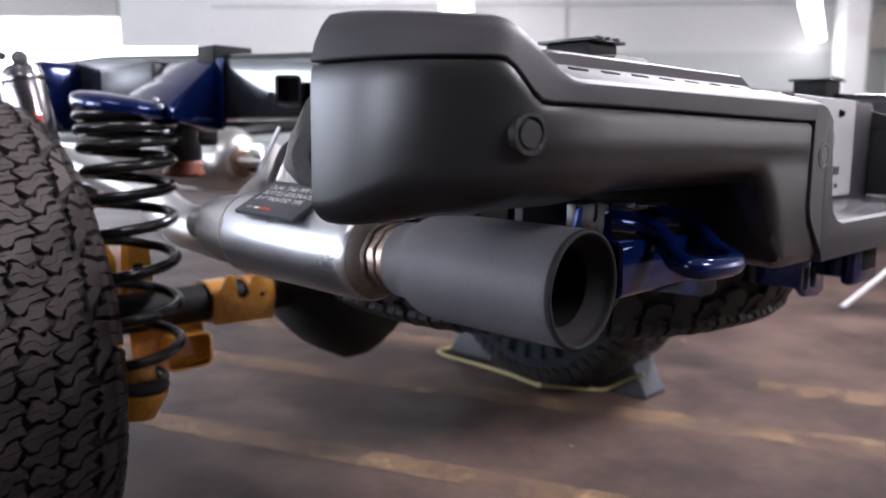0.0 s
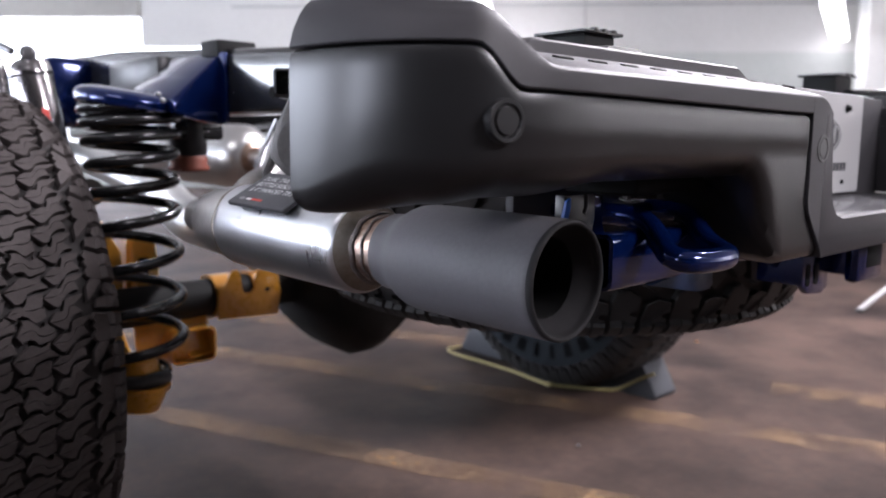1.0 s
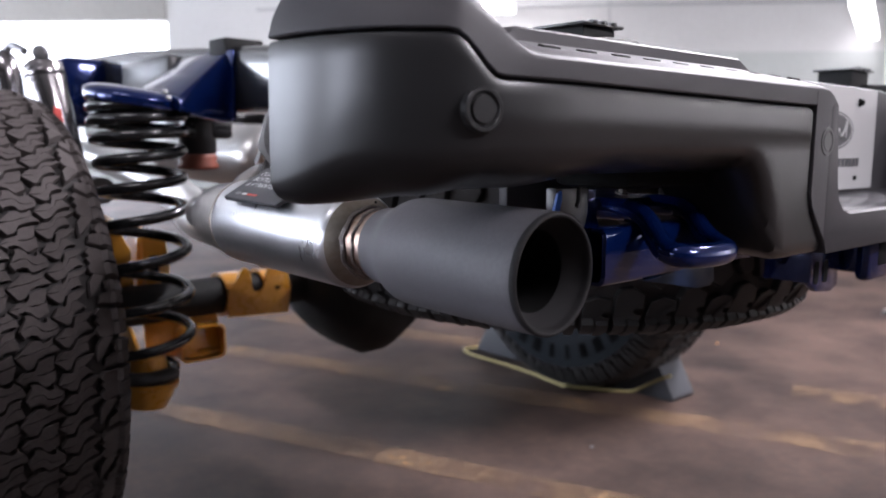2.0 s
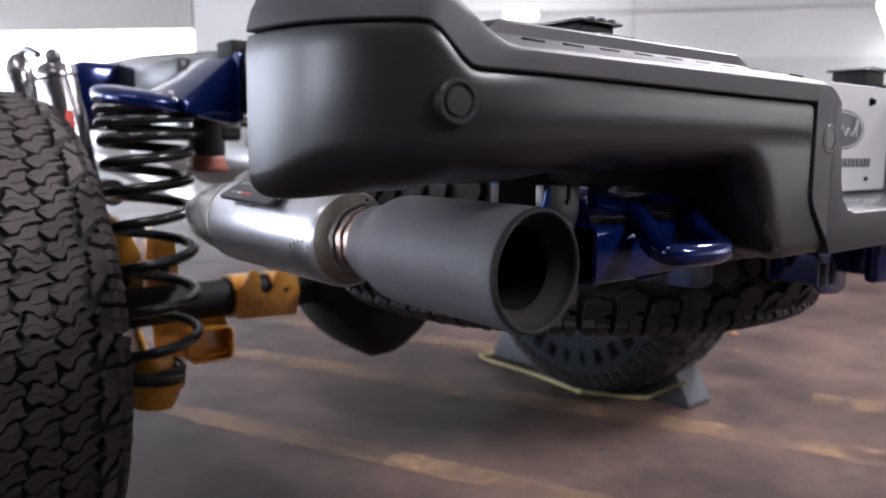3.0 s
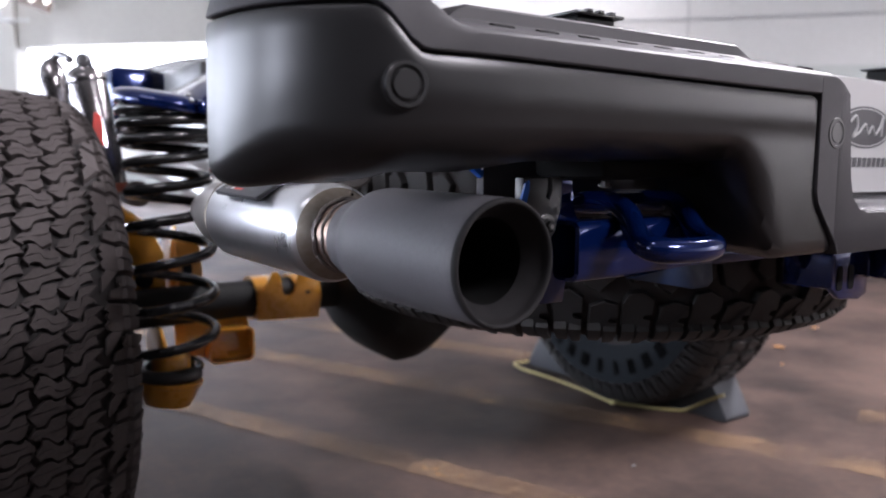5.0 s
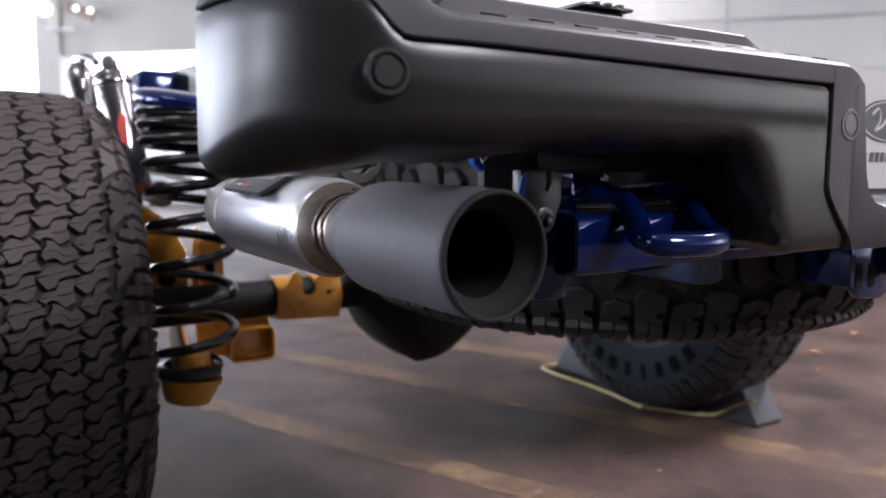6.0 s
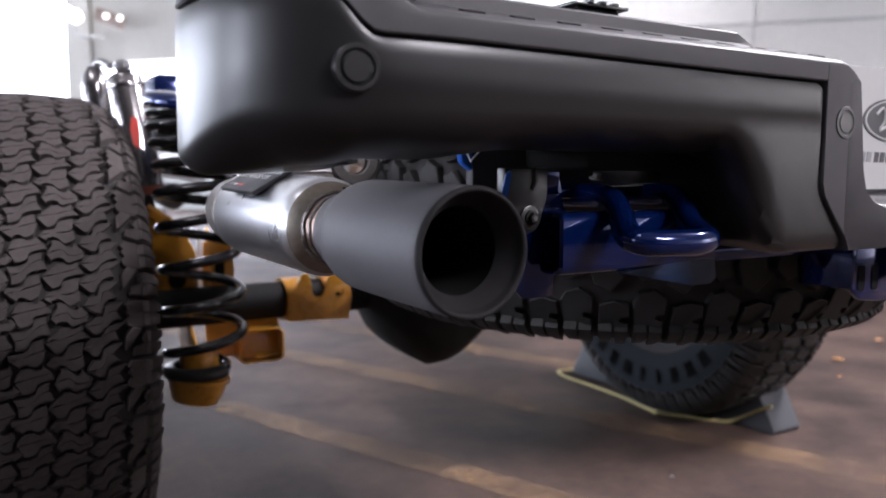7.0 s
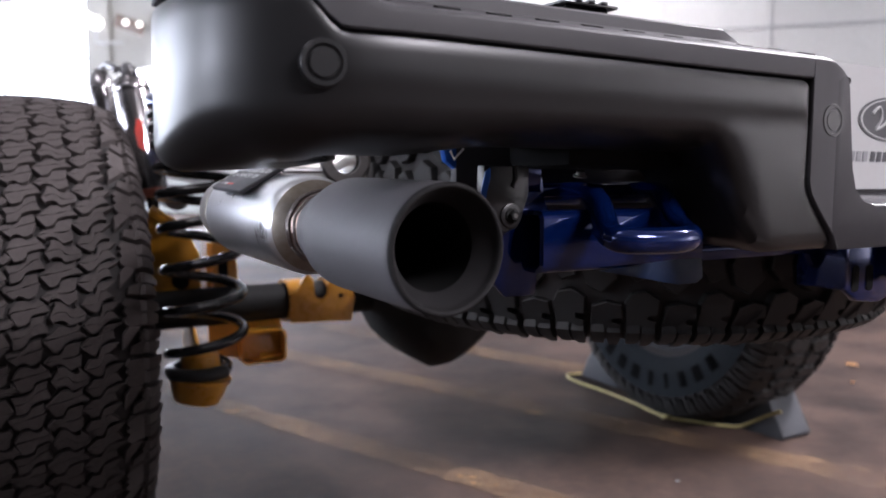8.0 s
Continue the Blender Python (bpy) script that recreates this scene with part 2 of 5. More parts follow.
def loft(loops, closed=True, caps=True, ring=False, bm=None):
    """Skins a row of loops with the same number of points."""
    bm = bm or bmesh.new()
    rows = [[bm.verts.new(p) for p in loop] for loop in loops]
    n = len(rows[0])
    pairs = list(zip(rows, rows[1:])) + ([(rows[-1], rows[0])] if ring else [])
    for a, b in pairs:
        for i in range(n if closed else n - 1):
            j = (i + 1) % n
            bm.faces.new((a[i], a[j], b[j], b[i]))
    if caps and closed and not ring:
        bm.faces.new(rows[0][::-1])
        bm.faces.new(rows[-1])
    return bm


def frames_along(pts):
    pts = [Vector(p) for p in pts]
    t = [(pts[min(i + 1, len(pts) - 1)] - pts[max(i - 1, 0)]).normalized() for i in range(len(pts))]
    u = t[0].orthogonal().normalized()
    out = []
    for p, d in zip(pts, t):
        u = (u - d * u.dot(d)).normalized()
        out.append((p, u, d.cross(u)))
    return out


def tube(pts, r, seg=14, caps=True, bm=None):
    rs = r if isinstance(r, (list, tuple)) else [r] * len(pts)
    loops = [[p + (u * math.cos(a) + v * math.sin(a)) * k for a in (2 * math.pi * i / seg for i in range(seg))] for (p, u, v), k in zip(frames_along(pts), rs)]
    return loft(loops, True, caps, bm=bm)


def curve(pts, steps=8):
    """A smooth line through the points."""
    p = [Vector(q) for q in pts]
    p = [p[0] * 2 - p[1]] + p + [p[-1] * 2 - p[-2]]
    out = []
    for i in range(1, len(p) - 2):
        for k in range(steps):
            t = k / steps
            out.append(0.5 * (2 * p[i] + (p[i + 1] - p[i - 1]) * t + (2 * p[i - 1] - 5 * p[i] + 4 * p[i + 1] - p[i + 2]) * t * t + (3 * p[i] - p[i - 1] - 3 * p[i + 1] + p[i + 2]) * t ** 3))
    return out + [p[-2]]


def lathe(profile, base, axis, seg=40, caps=False, bm=None):
    """Turns (along, radius) pairs about an axis."""
    base, axis = Vector(base), Vector(axis).normalized()
    u = axis.orthogonal().normalized()
    v = axis.cross(u)
    loops = [[base + axis * s + (u * math.cos(a) + v * math.sin(a)) * r for a in (2 * math.pi * i / seg for i in range(seg))] for s, r in profile]
    return loft(loops, True, caps, bm=bm)


def plate(poly, origin, u, v, thick, bevel=0.0, bm=None):
    """A flat outline in the plane of u and v, thickened along their normal."""
    bm = bm or bmesh.new()
    o, u, v = Vector(origin), Vector(u).normalized(), Vector(v).normalized()
    n = u.cross(v)
    a = [bm.verts.new(o + u * x + v * y) for x, y in poly]
    b = [bm.verts.new(o + u * x + v * y + n * thick) for x, y in poly]
    faces = [bm.faces.new(a[::-1]), bm.faces.new(b)]
    for i in range(len(poly)):
        j = (i + 1) % len(poly)
        faces.append(bm.faces.new((a[i], a[j], b[j], b[i])))
    if bevel:
        bmesh.ops.bevel(bm, geom=list({e for f in faces for e in f.edges}), offset=bevel, segments=2, affect='EDGES', profile=0.5)
    return bm


def rounded(x0, y0, x1, y1, r, n=5):
    out = []
    for cx, cy, a0 in ((x1 - r, y1 - r, 0), (x0 + r, y1 - r, 90), (x0 + r, y0 + r, 180), (x1 - r, y0 + r, 270)):
        for i in range(n + 1):
            a = radians(a0 + 90 * i / n)
            out.append((cx + r * math.cos(a), cy + r * math.sin(a)))
    return out


def ellipse(cx, cy, rx, ry, n=40):
    return [(cx + rx * math.cos(2 * math.pi * i / n), cy + ry * math.sin(2 * math.pi * i / n)) for i in range(n)]


def bolt(at, axis, r, h, bm=None):
    """A flanged hexagon bolt head."""
    at, axis = Vector(at), Vector(axis).normalized()
    bm = lathe([(0, 0.0001), (0, r * 1.45), (h * 0.25, r * 1.4), (h * 0.3, r)], at, axis, 20, bm=bm)
    bm = lathe([(h * 0.3, r), (h * 0.92, r), (h, r * 0.86), (h, 0.0001)], at, axis, 6, bm=bm)
    return bm


def mirrored(bm):
    bmesh.ops.scale(bm, vec=(-1, 1, 1), verts=bm.verts)
    bmesh.ops.reverse_faces(bm, faces=bm.faces)
    return bm


def smooth01(a, b, x):
    t = min(1.0, max(0.0, (x - a) / (b - a)))
    return t * t * (3 - 2 * t)


def mix(a, b, t):
    return a + (b - a) * t


# ---- the garage ----
def room_box(p0, p1, q0, q1, z0, z1, bm=None, bevel=0.0):
    return box(room((p0 + p1) / 2, (q0 + q1) / 2, (z0 + z1) / 2), (p1 - p0, q1 - q0, z1 - z0), bevel, 1, Matrix.Rotation(ROOM, 4, 'Z'), bm)


def build_garage():
    solid("floor", room_box(-15.2, 14.2, -8.2, 10.9, -0.2, 0.0), M_FLOOR, "worn brown-grey concrete garage floor with faded marks")
    solid("ceiling", room_box(-15.2, 14.2, -8.2, 10.9, TOP, TOP + 0.2), M_CEIL, "white painted concrete garage ceiling")
    # far wall: a window, a pier, an open gap that steps down, then plain panels
    solid("wall_north", room_box(-4.2, 14.0, 10.5, 10.7, 0.0, TOP), M_WALL, "off-white painted concrete wall with panel joints")
    solid("wall_north_parapet", room_box(-10.15, -4.2, 10.5, 10.7, 0.0, 1.15), M_WALL_LOW, "low grey concrete parapet under an open gap")
    solid("wall_north_lintel", room_box(-10.15, -5.7, 10.46, 10.7, 2.66, TOP), M_CONCRETE, "pale concrete lintel over an open gap")
    solid("wall_north_lintel", room_box(-5.7, -4.2, 10.5, 10.7, 2.21, TOP), M_WALL, "pale concrete lintel over an open gap")
    solid("wall_north_pier", room_box(-10.68, -10.15, 10.38, 10.7, 0.0, TOP), M_CONCRETE, "pale concrete pier beside the opening")
    solid("wall_north_sill", room_box(-14.9, -10.68, 10.5, 10.7, 0.0, 1.1), M_WALL_LOW, "low grey wall below a window")
    solid("wall_north_head", room_box(-14.9, -10.68, 10.5, 10.7, 4.1, TOP), M_CONCRETE, "pale wall strip above a window")
    solid("wall_north_dado", room_box(-4.2, 13.9, 10.44, 10.497, 0.0, 2.11), M_WALL_LOW, "grey-green painted lower wall")
    # raised joint strips on the far wall
    solid("trim", room_box(-4.2, 13.9, 10.47, 10.497, 2.79, 2.83), M_METAL_GREY, "thin grey joint strip along a wall")
    bm = room_box(1.22, 1.25, 10.48, 10.498, 2.11, TOP)
    room_box(7.0, 7.03, 10.48, 10.498, 2.11, TOP, bm)
    solid("trim", bm, M_METAL_GREY, "upright joint strips between wall panels")
    solid("wall_north_column", room_box(4.98, 5.32, 9.75, 10.1, 0.0, TOP, bevel=0.02), M_CEIL, "square white painted concrete column")
    # other walls, each with the gap that lets daylight in
    solid("wall_west_low", room_box(-15.0, -14.8, -8.0, 10.7, 0.0, 0.95), M_WALL_LOW, "low grey parapet wall")
    solid("wall_west_high", room_box(-15.0, -14.8, -8.0, 10.7, 3.4, TOP), M_WALL, "pale concrete edge beam")
    solid("wall_west_side", room_box(-15.0, -14.8, -8.0, -6.0, 0.95, 3.4), M_WALL_UNLIT, "painted concrete wall with its dimness in the colour")
    solid("wall_west_side", room_box(-15.0, -14.8, 10.2, 10.7, 0.95, 3.4), M_WALL, "off-white painted concrete wall")
    solid("wall_east", room_box(14.0, 14.2, -8.2, 10.7, 0.0, TOP), M_WALL, "off-white painted concrete wall")
    # South walls are out of view, coloured dark in place of dim light.
    solid("wall_south_low", room_box(-14.8, 14.0, -8.2, -8.0, 0.0, 1.0), M_WALL_UNLIT, "low grey parapet wall")
    solid("wall_south_high", room_box(-14.8, 14.0, -8.2, -8.0, 2.8, TOP), M_WALL_UNLIT, "pale concrete edge beam")
    solid("wall_south_side", room_box(9.0, 14.0, -8.2, -8.0, 1.0, 2.8), M_WALL, "off-white painted concrete wall")
    for q in (-4.5, 0.5, 5.5):
        solid("ceiling_beam", room_box(-14.8, 14.0, q - 0.2, q + 0.2, TOP - 0.35, TOP, bevel=0.02), M_CEIL, "white painted concrete ceiling beam")
    # daylight outside the gaps
    solid("backdrop", room_box(-15.5, -3.0, 11.9, 11.95, -0.2, 4.6), M_DAY, "overexposed daylight outside")
    solid("backdrop", room_box(-15.5, -15.45, 3.5, 11.0, 0.2, 4.0), M_DAY_BRIGHT, "overexposed daylight outside")
    solid("backdrop", room_box(-15.5, -15.45, -6.6, 3.5, 0.2, 4.0), M_DAY_WEST, "overexposed daylight outside")
    # Unseen dark sheet, added so the bumper skin reflects a dim far side.
    solid("backdrop", room_box(-4.5, 10.0, -9.5, -9.45, -0.2, 4.6), M_WALL_UNLIT, "dark sheet for the dim far side of the garage")
    solid("backdrop", room_box(-15.5, -8.5, -9.5, -9.45, -0.2, 4.6), M_DAY_SOUTH, "overexposed daylight outside")
    solid("backdrop", room_box(-8.5, -4.5, -9.5, -9.45, -0.2, 4.6), M_DAY_DIM, "shaded daylight outside")
    # window left of the pier
    o = room(-12.78, 10.6, 1.1)
    win = thing("window_1", o, "bright garage window with thin dark glazing bars", "window", kind="structure")
    turn = Matrix.Rotation(ROOM, 4, 'Z')
    for p in (-2.07, -1.05, -0.15, 0.92, 2.05):
        part("glazing_bar", box(turn @ Vector((p, 0, 1.5)), (0.05, 0.06, 3.0), 0.006, 1, turn), M_METAL_GREY, win)
    for z in (0.03, 1.80, 2.97):
        part("glazing_bar", box(turn @ Vector((0, 0.0, z)), (4.18, 0.07, 0.05), 0.006, 1, turn), M_METAL_GREY, win)
    # a beige wall box and its conduit beyond the column
    o = room(6.0, 10.44, 2.1)
    wall_box = thing("wall_box", o, "beige metal switch box on the far wall", "switch box")
    part("body", box(turn @ Vector((0, -0.13, 0.30)), (0.85, 0.26, 0.55), 0.02, 2, turn), M_BEIGE, wall_box)
    part("door", box(turn @ Vector((0, -0.268, 0.30)), (0.77, 0.014, 0.47), 0.005, 2, turn), M_BEIGE, wall_box)
    part("conduit", tube([turn @ Vector((-0.1, -0.1, 0.03)), turn @ Vector((-0.1, -0.1, -1.9))], 0.035, 12), M_CEIL, wall_box, "white painted conduit")
    part("conduit", tube([turn @ Vector((-0.62, -0.1, 2.0)), turn @ Vector((-0.62, -0.1, 0.6)), turn @ Vector((-0.42, -0.1, 0.45))], 0.04, 12), M_METAL_GREY, wall_box, "grey conduit with a bend")


def line_paint(name, x0, y0, x1, y1, w):
    """A worn floor line with a ragged edge, 3 mm above the floor."""
    a, b = Vector((x0, y0, 0.003)), Vector((x1, y1, 0.003))
    d = (b - a).normalized()
    n = Vector((-d.y, d.x, 0))
    steps = int((b - a).length / 0.06)
    bm = bmesh.new()
    rows = []
    for i in range(steps + 1):
        p = a.lerp(b, i / steps)
        j = [w / 2 * (1 + 0.35 * noise.noise(p * 9 + Vector((k * 7, 0, 0)))) for k in range(2)]
        rows.append([p - n * j[0], p + n * j[1]])
    loft(rows, False, False, bm=bm)
    return solid(name, bm, M_LINE, "faded yellow parking line worn through to the concrete")


def build_floor_marks():
    d = Vector((0.376, -0.927, 0))
    n = Vector((0.927, 0.376, 0))
    for off, s0, s1, w in ((0.0, -6, 5, 0.10), (0.585, -7, 6, 0.115), (1.10, -7, 0.30, 0.115), (1.02, 0.88, 5, 0.13)):
        a, b = n * off + d * s0, n * off + d * s1
        line_paint("floor_line", a.x, a.y, b.x, b.y, w)


def tube_light(p, q, z, along, length):
    """A twin-tube ceiling fitting that hangs on two rods."""
    turn = Matrix.Rotation(ROOM + along, 4, 'Z')
    fit = thing("tube_light", room(p, q, z), "lit white fluorescent tube fitting under the ceiling", "ceiling light", "tube lights")
    part("housing", box((0, 0, 0.066), (0.2, length, 0.05), 0.01, 2, turn), M_CEIL, fit)
    part("diffuser", box((0, 0, 0.0), (0.22, length, 0.08), 0.02, 3, turn), M_TUBE, fit, "lit white diffuser over the tubes")
    for s in (-0.4, 0.4):
        part("hanger_rod", tube([turn @ Vector((0, length * s, 0.09)), turn @ Vector((0, length * s, TOP - z))], 0.006, 6), M_METAL_GREY, fit)
    return fit


def build_lights():
    tube_light(4.245, 8.875, 2.3, radians(-22), 3.2)
    tube_light(-0.355, 9.6, 2.62, radians(90), 0.45)
    # The next four fittings are out of view, added to carry fill lamps.
    tube_light(4.04, -2.21, 3.2, radians(109), 1.5)
    tube_light(2.31, 1.44, 3.2, radians(109), 1.5)
    tube_light(11.6, 3.0, 2.9, radians(0), 4.0)
    tube_light(-0.45, -2.53, 3.2, radians(109), 1.5)
    warm = (1.0, 0.985, 0.96)
    # Fill lamps; the first four light truck and east wall from unseen fittings.
    area_lamp("fill_glow", room(4.04, -2.21, 3.13), room(2.92, -1.11, 0), 1.5, 0.25, LAMPS[0], warm)
    area_lamp("fill_glow", room(2.31, 1.44, 3.13), room(2.0, 1.2, 0), 1.5, 0.25, LAMPS[1], warm)
    area_lamp("fill_glow", room(-0.45, -2.53, 3.13), room(-0.36, -2.34, 0), 1.5, 0.25, LAMPS[2], warm)
    area_lamp("fill_glow", room(11.6, 3.0, 2.82), room(14.0, 3.0, 0.9), 0.25, 4.0, LAMPS[3], warm)
    area_lamp("fill_glow", room(4.2, 8.6, 2.23), room(4.2, 10.5, 1.6), 2.2, 0.3, LAMPS[4], warm)
    area_lamp("fill_glow", room(-0.36, 8.9, 2.56), room(-0.36, 10.5, 1.9), 1.2, 0.3, LAMPS[5], warm)
    # Uplight added over the far fitting to brighten the ceiling the step reflects.
    area_lamp("fill_glow", room(-0.36, 9.2, 2.85), room(-1.2, 8.4, TOP), 1.2, 0.3, LAMPS[6], warm)
    # lamps with bulbs on the lintel and the pier
    turn = Matrix.Rotation(ROOM, 4, 'Z')

    def bulb(parent, at, r):
        bm = bmesh.new()
        bmesh.ops.create_uvsphere(bm, u_segments=18, v_segments=12, radius=r)
        bmesh.ops.translate(bm, vec=turn @ Vector(at), verts=bm.verts)
        part("bulb", bm, M_BULB, parent, "lit round bulb")

    lamp = thing("bulb_bracket", room(-9.36, 10.0, 3.34), "pair of lit round bulbs on a brown wall bracket", "wall lamp")
    part("backplate", box((0, 0, 0), (0.60, 0.10, 0.22), 0.02, 2, turn @ Matrix.Rotation(radians(20), 4, 'Y')), M_BROWN, lamp, "brown metal lamp bar")
    part("arm", tube([turn @ Vector((0, 0.04, 0)), turn @ Vector((0, 0.46, 0))], 0.02, 8), M_METAL_GREY, lamp)
    for at in ((0.0, -0.09, 0.03), (0.29, -0.09, -0.02)):
        bulb(lamp, at, 0.045)
    lamp = thing("globe_lamp", room(-10.1, 10.0, 3.08), "large lit globe with a small bulb on a grey arm", "wall lamp")
    part("arm", tube([turn @ Vector((-0.03, 0.38, 0.0)), turn @ Vector((0.0, 0.0, 0.0)), turn @ Vector((0.58, 0, -0.04))], 0.022, 8), M_METAL_GREY, lamp)
    part("stem", tube([turn @ Vector((0, 0, 0)), turn @ Vector((0, 0, 0.20))], 0.02, 8), M_METAL_GREY, lamp)
    bulb(lamp, (0.0, 0.0, 0.34), 0.125)
    bulb(lamp, (-0.17, 0.0, 0.47), 0.07)


build_garage()
build_floor_marks()
build_lights()


# ---- the truck chassis ----
chassis = thing("truck_chassis", (0, 0, 0), "bare pickup chassis with blue, orange and black parts on its wheels", "truck chassis")

# plan line of the bumper's outer skin, from its end round the corner to the middle
SKIN = [(-0.829, -0.984), (-0.8295, -1.005), (-0.827, -1.03), (-0.820, -1.056), (-0.808, -1.08), (-0.790, -1.101), (-0.768, -1.117), (-0.742, -1.127), (-0.712, -1.132), (-0.68, -1.134)]


def skin_line(x_end, step=0.012):
    pts = curve([(*p, 0) for p in SKIN], 4)
    x = SKIN[-1][0] + step
    while x < x_end - step * 0.3:
        pts.append(Vector((x, -1.134 - 0.004 * (x + 0.68) / 0.4, 0)))
        x += step
    pts = [q for q in pts if q.x < x_end - 0.013]
    for back in (0.012, 0.009, 0.006, 0.0035, 0.0015, 0.0004):
        pts.append(Vector((x_end - back, -1.134 - 0.004 * (x_end - back + 0.68) / 0.4, 0)))
    pts.append(Vector((x_end, -1.134 - 0.004 * (x_end + 0.68) / 0.4, 0)))
    out = []
    for i, p in enumerate(pts):
        t = (pts[min(i + 1, len(pts) - 1)] - pts[max(i - 1, 0)]).normalized()
        out.append((p, Vector((-t.y, t.x, 0))))      # the point and the way inwards
    return out


def seam_z(x):
    return mix(0.826, 0.7975, smooth01(-0.772, -0.738, x)) - 0.003 * smooth01(-0.75, -0.3, x)


def lower_panel():
    """The satin lower skin: deep at its inner end, arched up over the tail pipe and hook."""
    loops = []
    for p, n in skin_line(-0.2985):
        u = max(0.0, (p.x + 0.3105) / 0.012)
        rim_ = 1 - math.sqrt(max(0.0, 1 - u * u))
        zt = seam_z(p.x) - 0.0011 - 0.011 * rim_
        c2 = smooth01(0.99, 1.085, -p.y)
        corner = max(smooth01(-0.815, -0.74, p.x), 0.92 * c2)
        low = 0.709 + 0.0075 * c2 + 0.0045 * smooth01(-0.80, -0.74, p.x) + 0.0085 * smooth01(-0.69, -0.60, p.x)
        turn_z = mix(0.728, 0.757, corner)
        reach = mix(0.022, 0.062, corner)
        prof = [(0.010, zt), (0.0040, zt - 0.0003), (0.0018, zt - 0.0016), (0.0005, zt - 0.0056)]
        prof += [(0.0035 * corner * (f - 0.35) ** 2 * 2.0, mix(zt - 0.008, turn_z, f)) for f in (0.1, 0.4, 0.6, 0.8)]
        o0 = 0.0035 * corner * 0.65 ** 2 * 2.0
        for i in range(15):
            t = i / 14
            a = radians(90 * t)
            arch_o, arch_z = reach * (1 - math.cos(a)), turn_z - (turn_z - low) * math.sin(a)
            if t < 0.75:
                deep_o, deep_z = 0.004 * t ** 2, mix(turn_z, 0.652, t / 0.75)
            else:
                b = radians(90 * (t - 0.75) / 0.25)
                deep_o, deep_z = 0.00225 + 0.014 * (1 - math.cos(b)), 0.652 - 0.012 * math.sin(b)
            lag = 0.03 * t
            k = smooth01(-0.428 + lag, -0.374 + lag, p.x)
            prof.append((o0 + mix(arch_o, deep_o, k), mix(arch_z, deep_z, k)))
        o1, z1 = prof[-1]
        prof += [(o1 + 0.07, z1 + 0.003), (o1 + 0.07, z1 + 0.010), (o1 + 0.004, z1 + 0.009), (0.020, turn_z - 0.002), (0.016, zt - 0.002)]
        w = smooth01(-0.36, -0.2985, p.x)
        prof = [(max(o, 0.004 * rim_), z) for o, z in prof]
        loops.append([p + n * o + Vector((0.044 * w * (1 - smooth01(0.640, 0.703, z)), 0, z)) for o, z in prof])
    return loft(loops)


UPRIGHT = [(-0.2960, 0.705), (-0.2950, 0.702), (-0.2915, 0.691), (-0.283, 0.6805), (-0.274, 0.670), (-0.266, 0.6615), (-0.258, 0.653), (-0.2545, 0.6465), (-0.2515, 0.640), (-0.2485, 0.640), (-0.2455, 0.640)]


def upper_cover():
    """The grained cap: a raised end, a slope down to the step, a sloped tread with a riser, and the upright at its inner end."""
    loops = []
    columns = [(p, n, None) for p, n in skin_line(-0.2962)]
    columns += [(Vector((x, -1.134 - 0.004 * (x + 0.68) / 0.4, 0)), Vector((0, 1, 0)), z) for x, z in UPRIGHT]
    for p, n, foot in columns:
        zs = seam_z(p.x) if foot is None else foot
        h = 1 - smooth01(-0.768, -0.706, p.x)
        rs = smooth01(-0.69, -0.672, p.x) * (1 - smooth01(-0.339, -0.325, p.x))
        fall = smooth01(-0.339, -0.325, p.x)
        end = 2.2 * max(0.0, (p.x + 0.275) / 0.0295) ** 2
        low = [(0.008, zs), (0.0014, zs + 0.0003), (0.0004, zs + 0.0016), (0.0004, 0.8095 - 0.006 * end), (0.0008, 0.8118 - 0.007 * end), (0.0026, 0.8140 - 0.0085 * end), (0.0065, 0.8158 - 0.0095 * end), (0.056, 0.8285 - 0.010 * end), (0.0595, 0.8295 - 0.010 * end + 0.002 * rs), (0.061, 0.830 - 0.010 * end + 0.0105 * rs), (0.0635, 0.830 - 0.010 * end + 0.0125 * rs - 0.003 * fall), (0.16, 0.832 - 0.010 * end + 0.014 * rs - 0.03 * fall)]
        dip = 0.0075 * min(1.0, max(0.0, (-0.99 - p.y) / 0.11)) - 0.001
        top = [(0.008, zs), (0.0014, zs + 0.0003), (0.0004, zs + 0.0016), (0.004, mix(zs, 0.858, 0.45)), (0.0095, mix(zs, 0.858, 0.78)), (0.013, 0.8555), (0.018, 0.8605), (0.030, 0.8635), (0.05, 0.865), (0.066, 0.8655), (0.071, 0.866), (0.14, 0.866)]
        top = top[:3] + [(o, z - dip * min(1, k / 3)) for k, (o, z) in enumerate(top[3:], 1)]
        prof = [(mix(a[0], b[0], h), mix(a[1], b[1], h)) for a, b in zip(low, top)]
        ledge_z = zs - 0.012 if foot is None else 0.784
        prof += [(prof[-1][0], ledge_z), (0.019, ledge_z), (0.018, zs - 0.001)]
        if p.x < -0.2945 and foot is not None:        # the rounded edge along the joint
            back = 0.0022 if p.x < -0.2955 else 0.0005
            prof = [(max(o, back * (1 - smooth01(0.785, 0.803, z))), z) for o, z in prof]
        loops.append([p + n * o + Vector((0, 0, z)) for o, z in prof])
    return loft(loops)


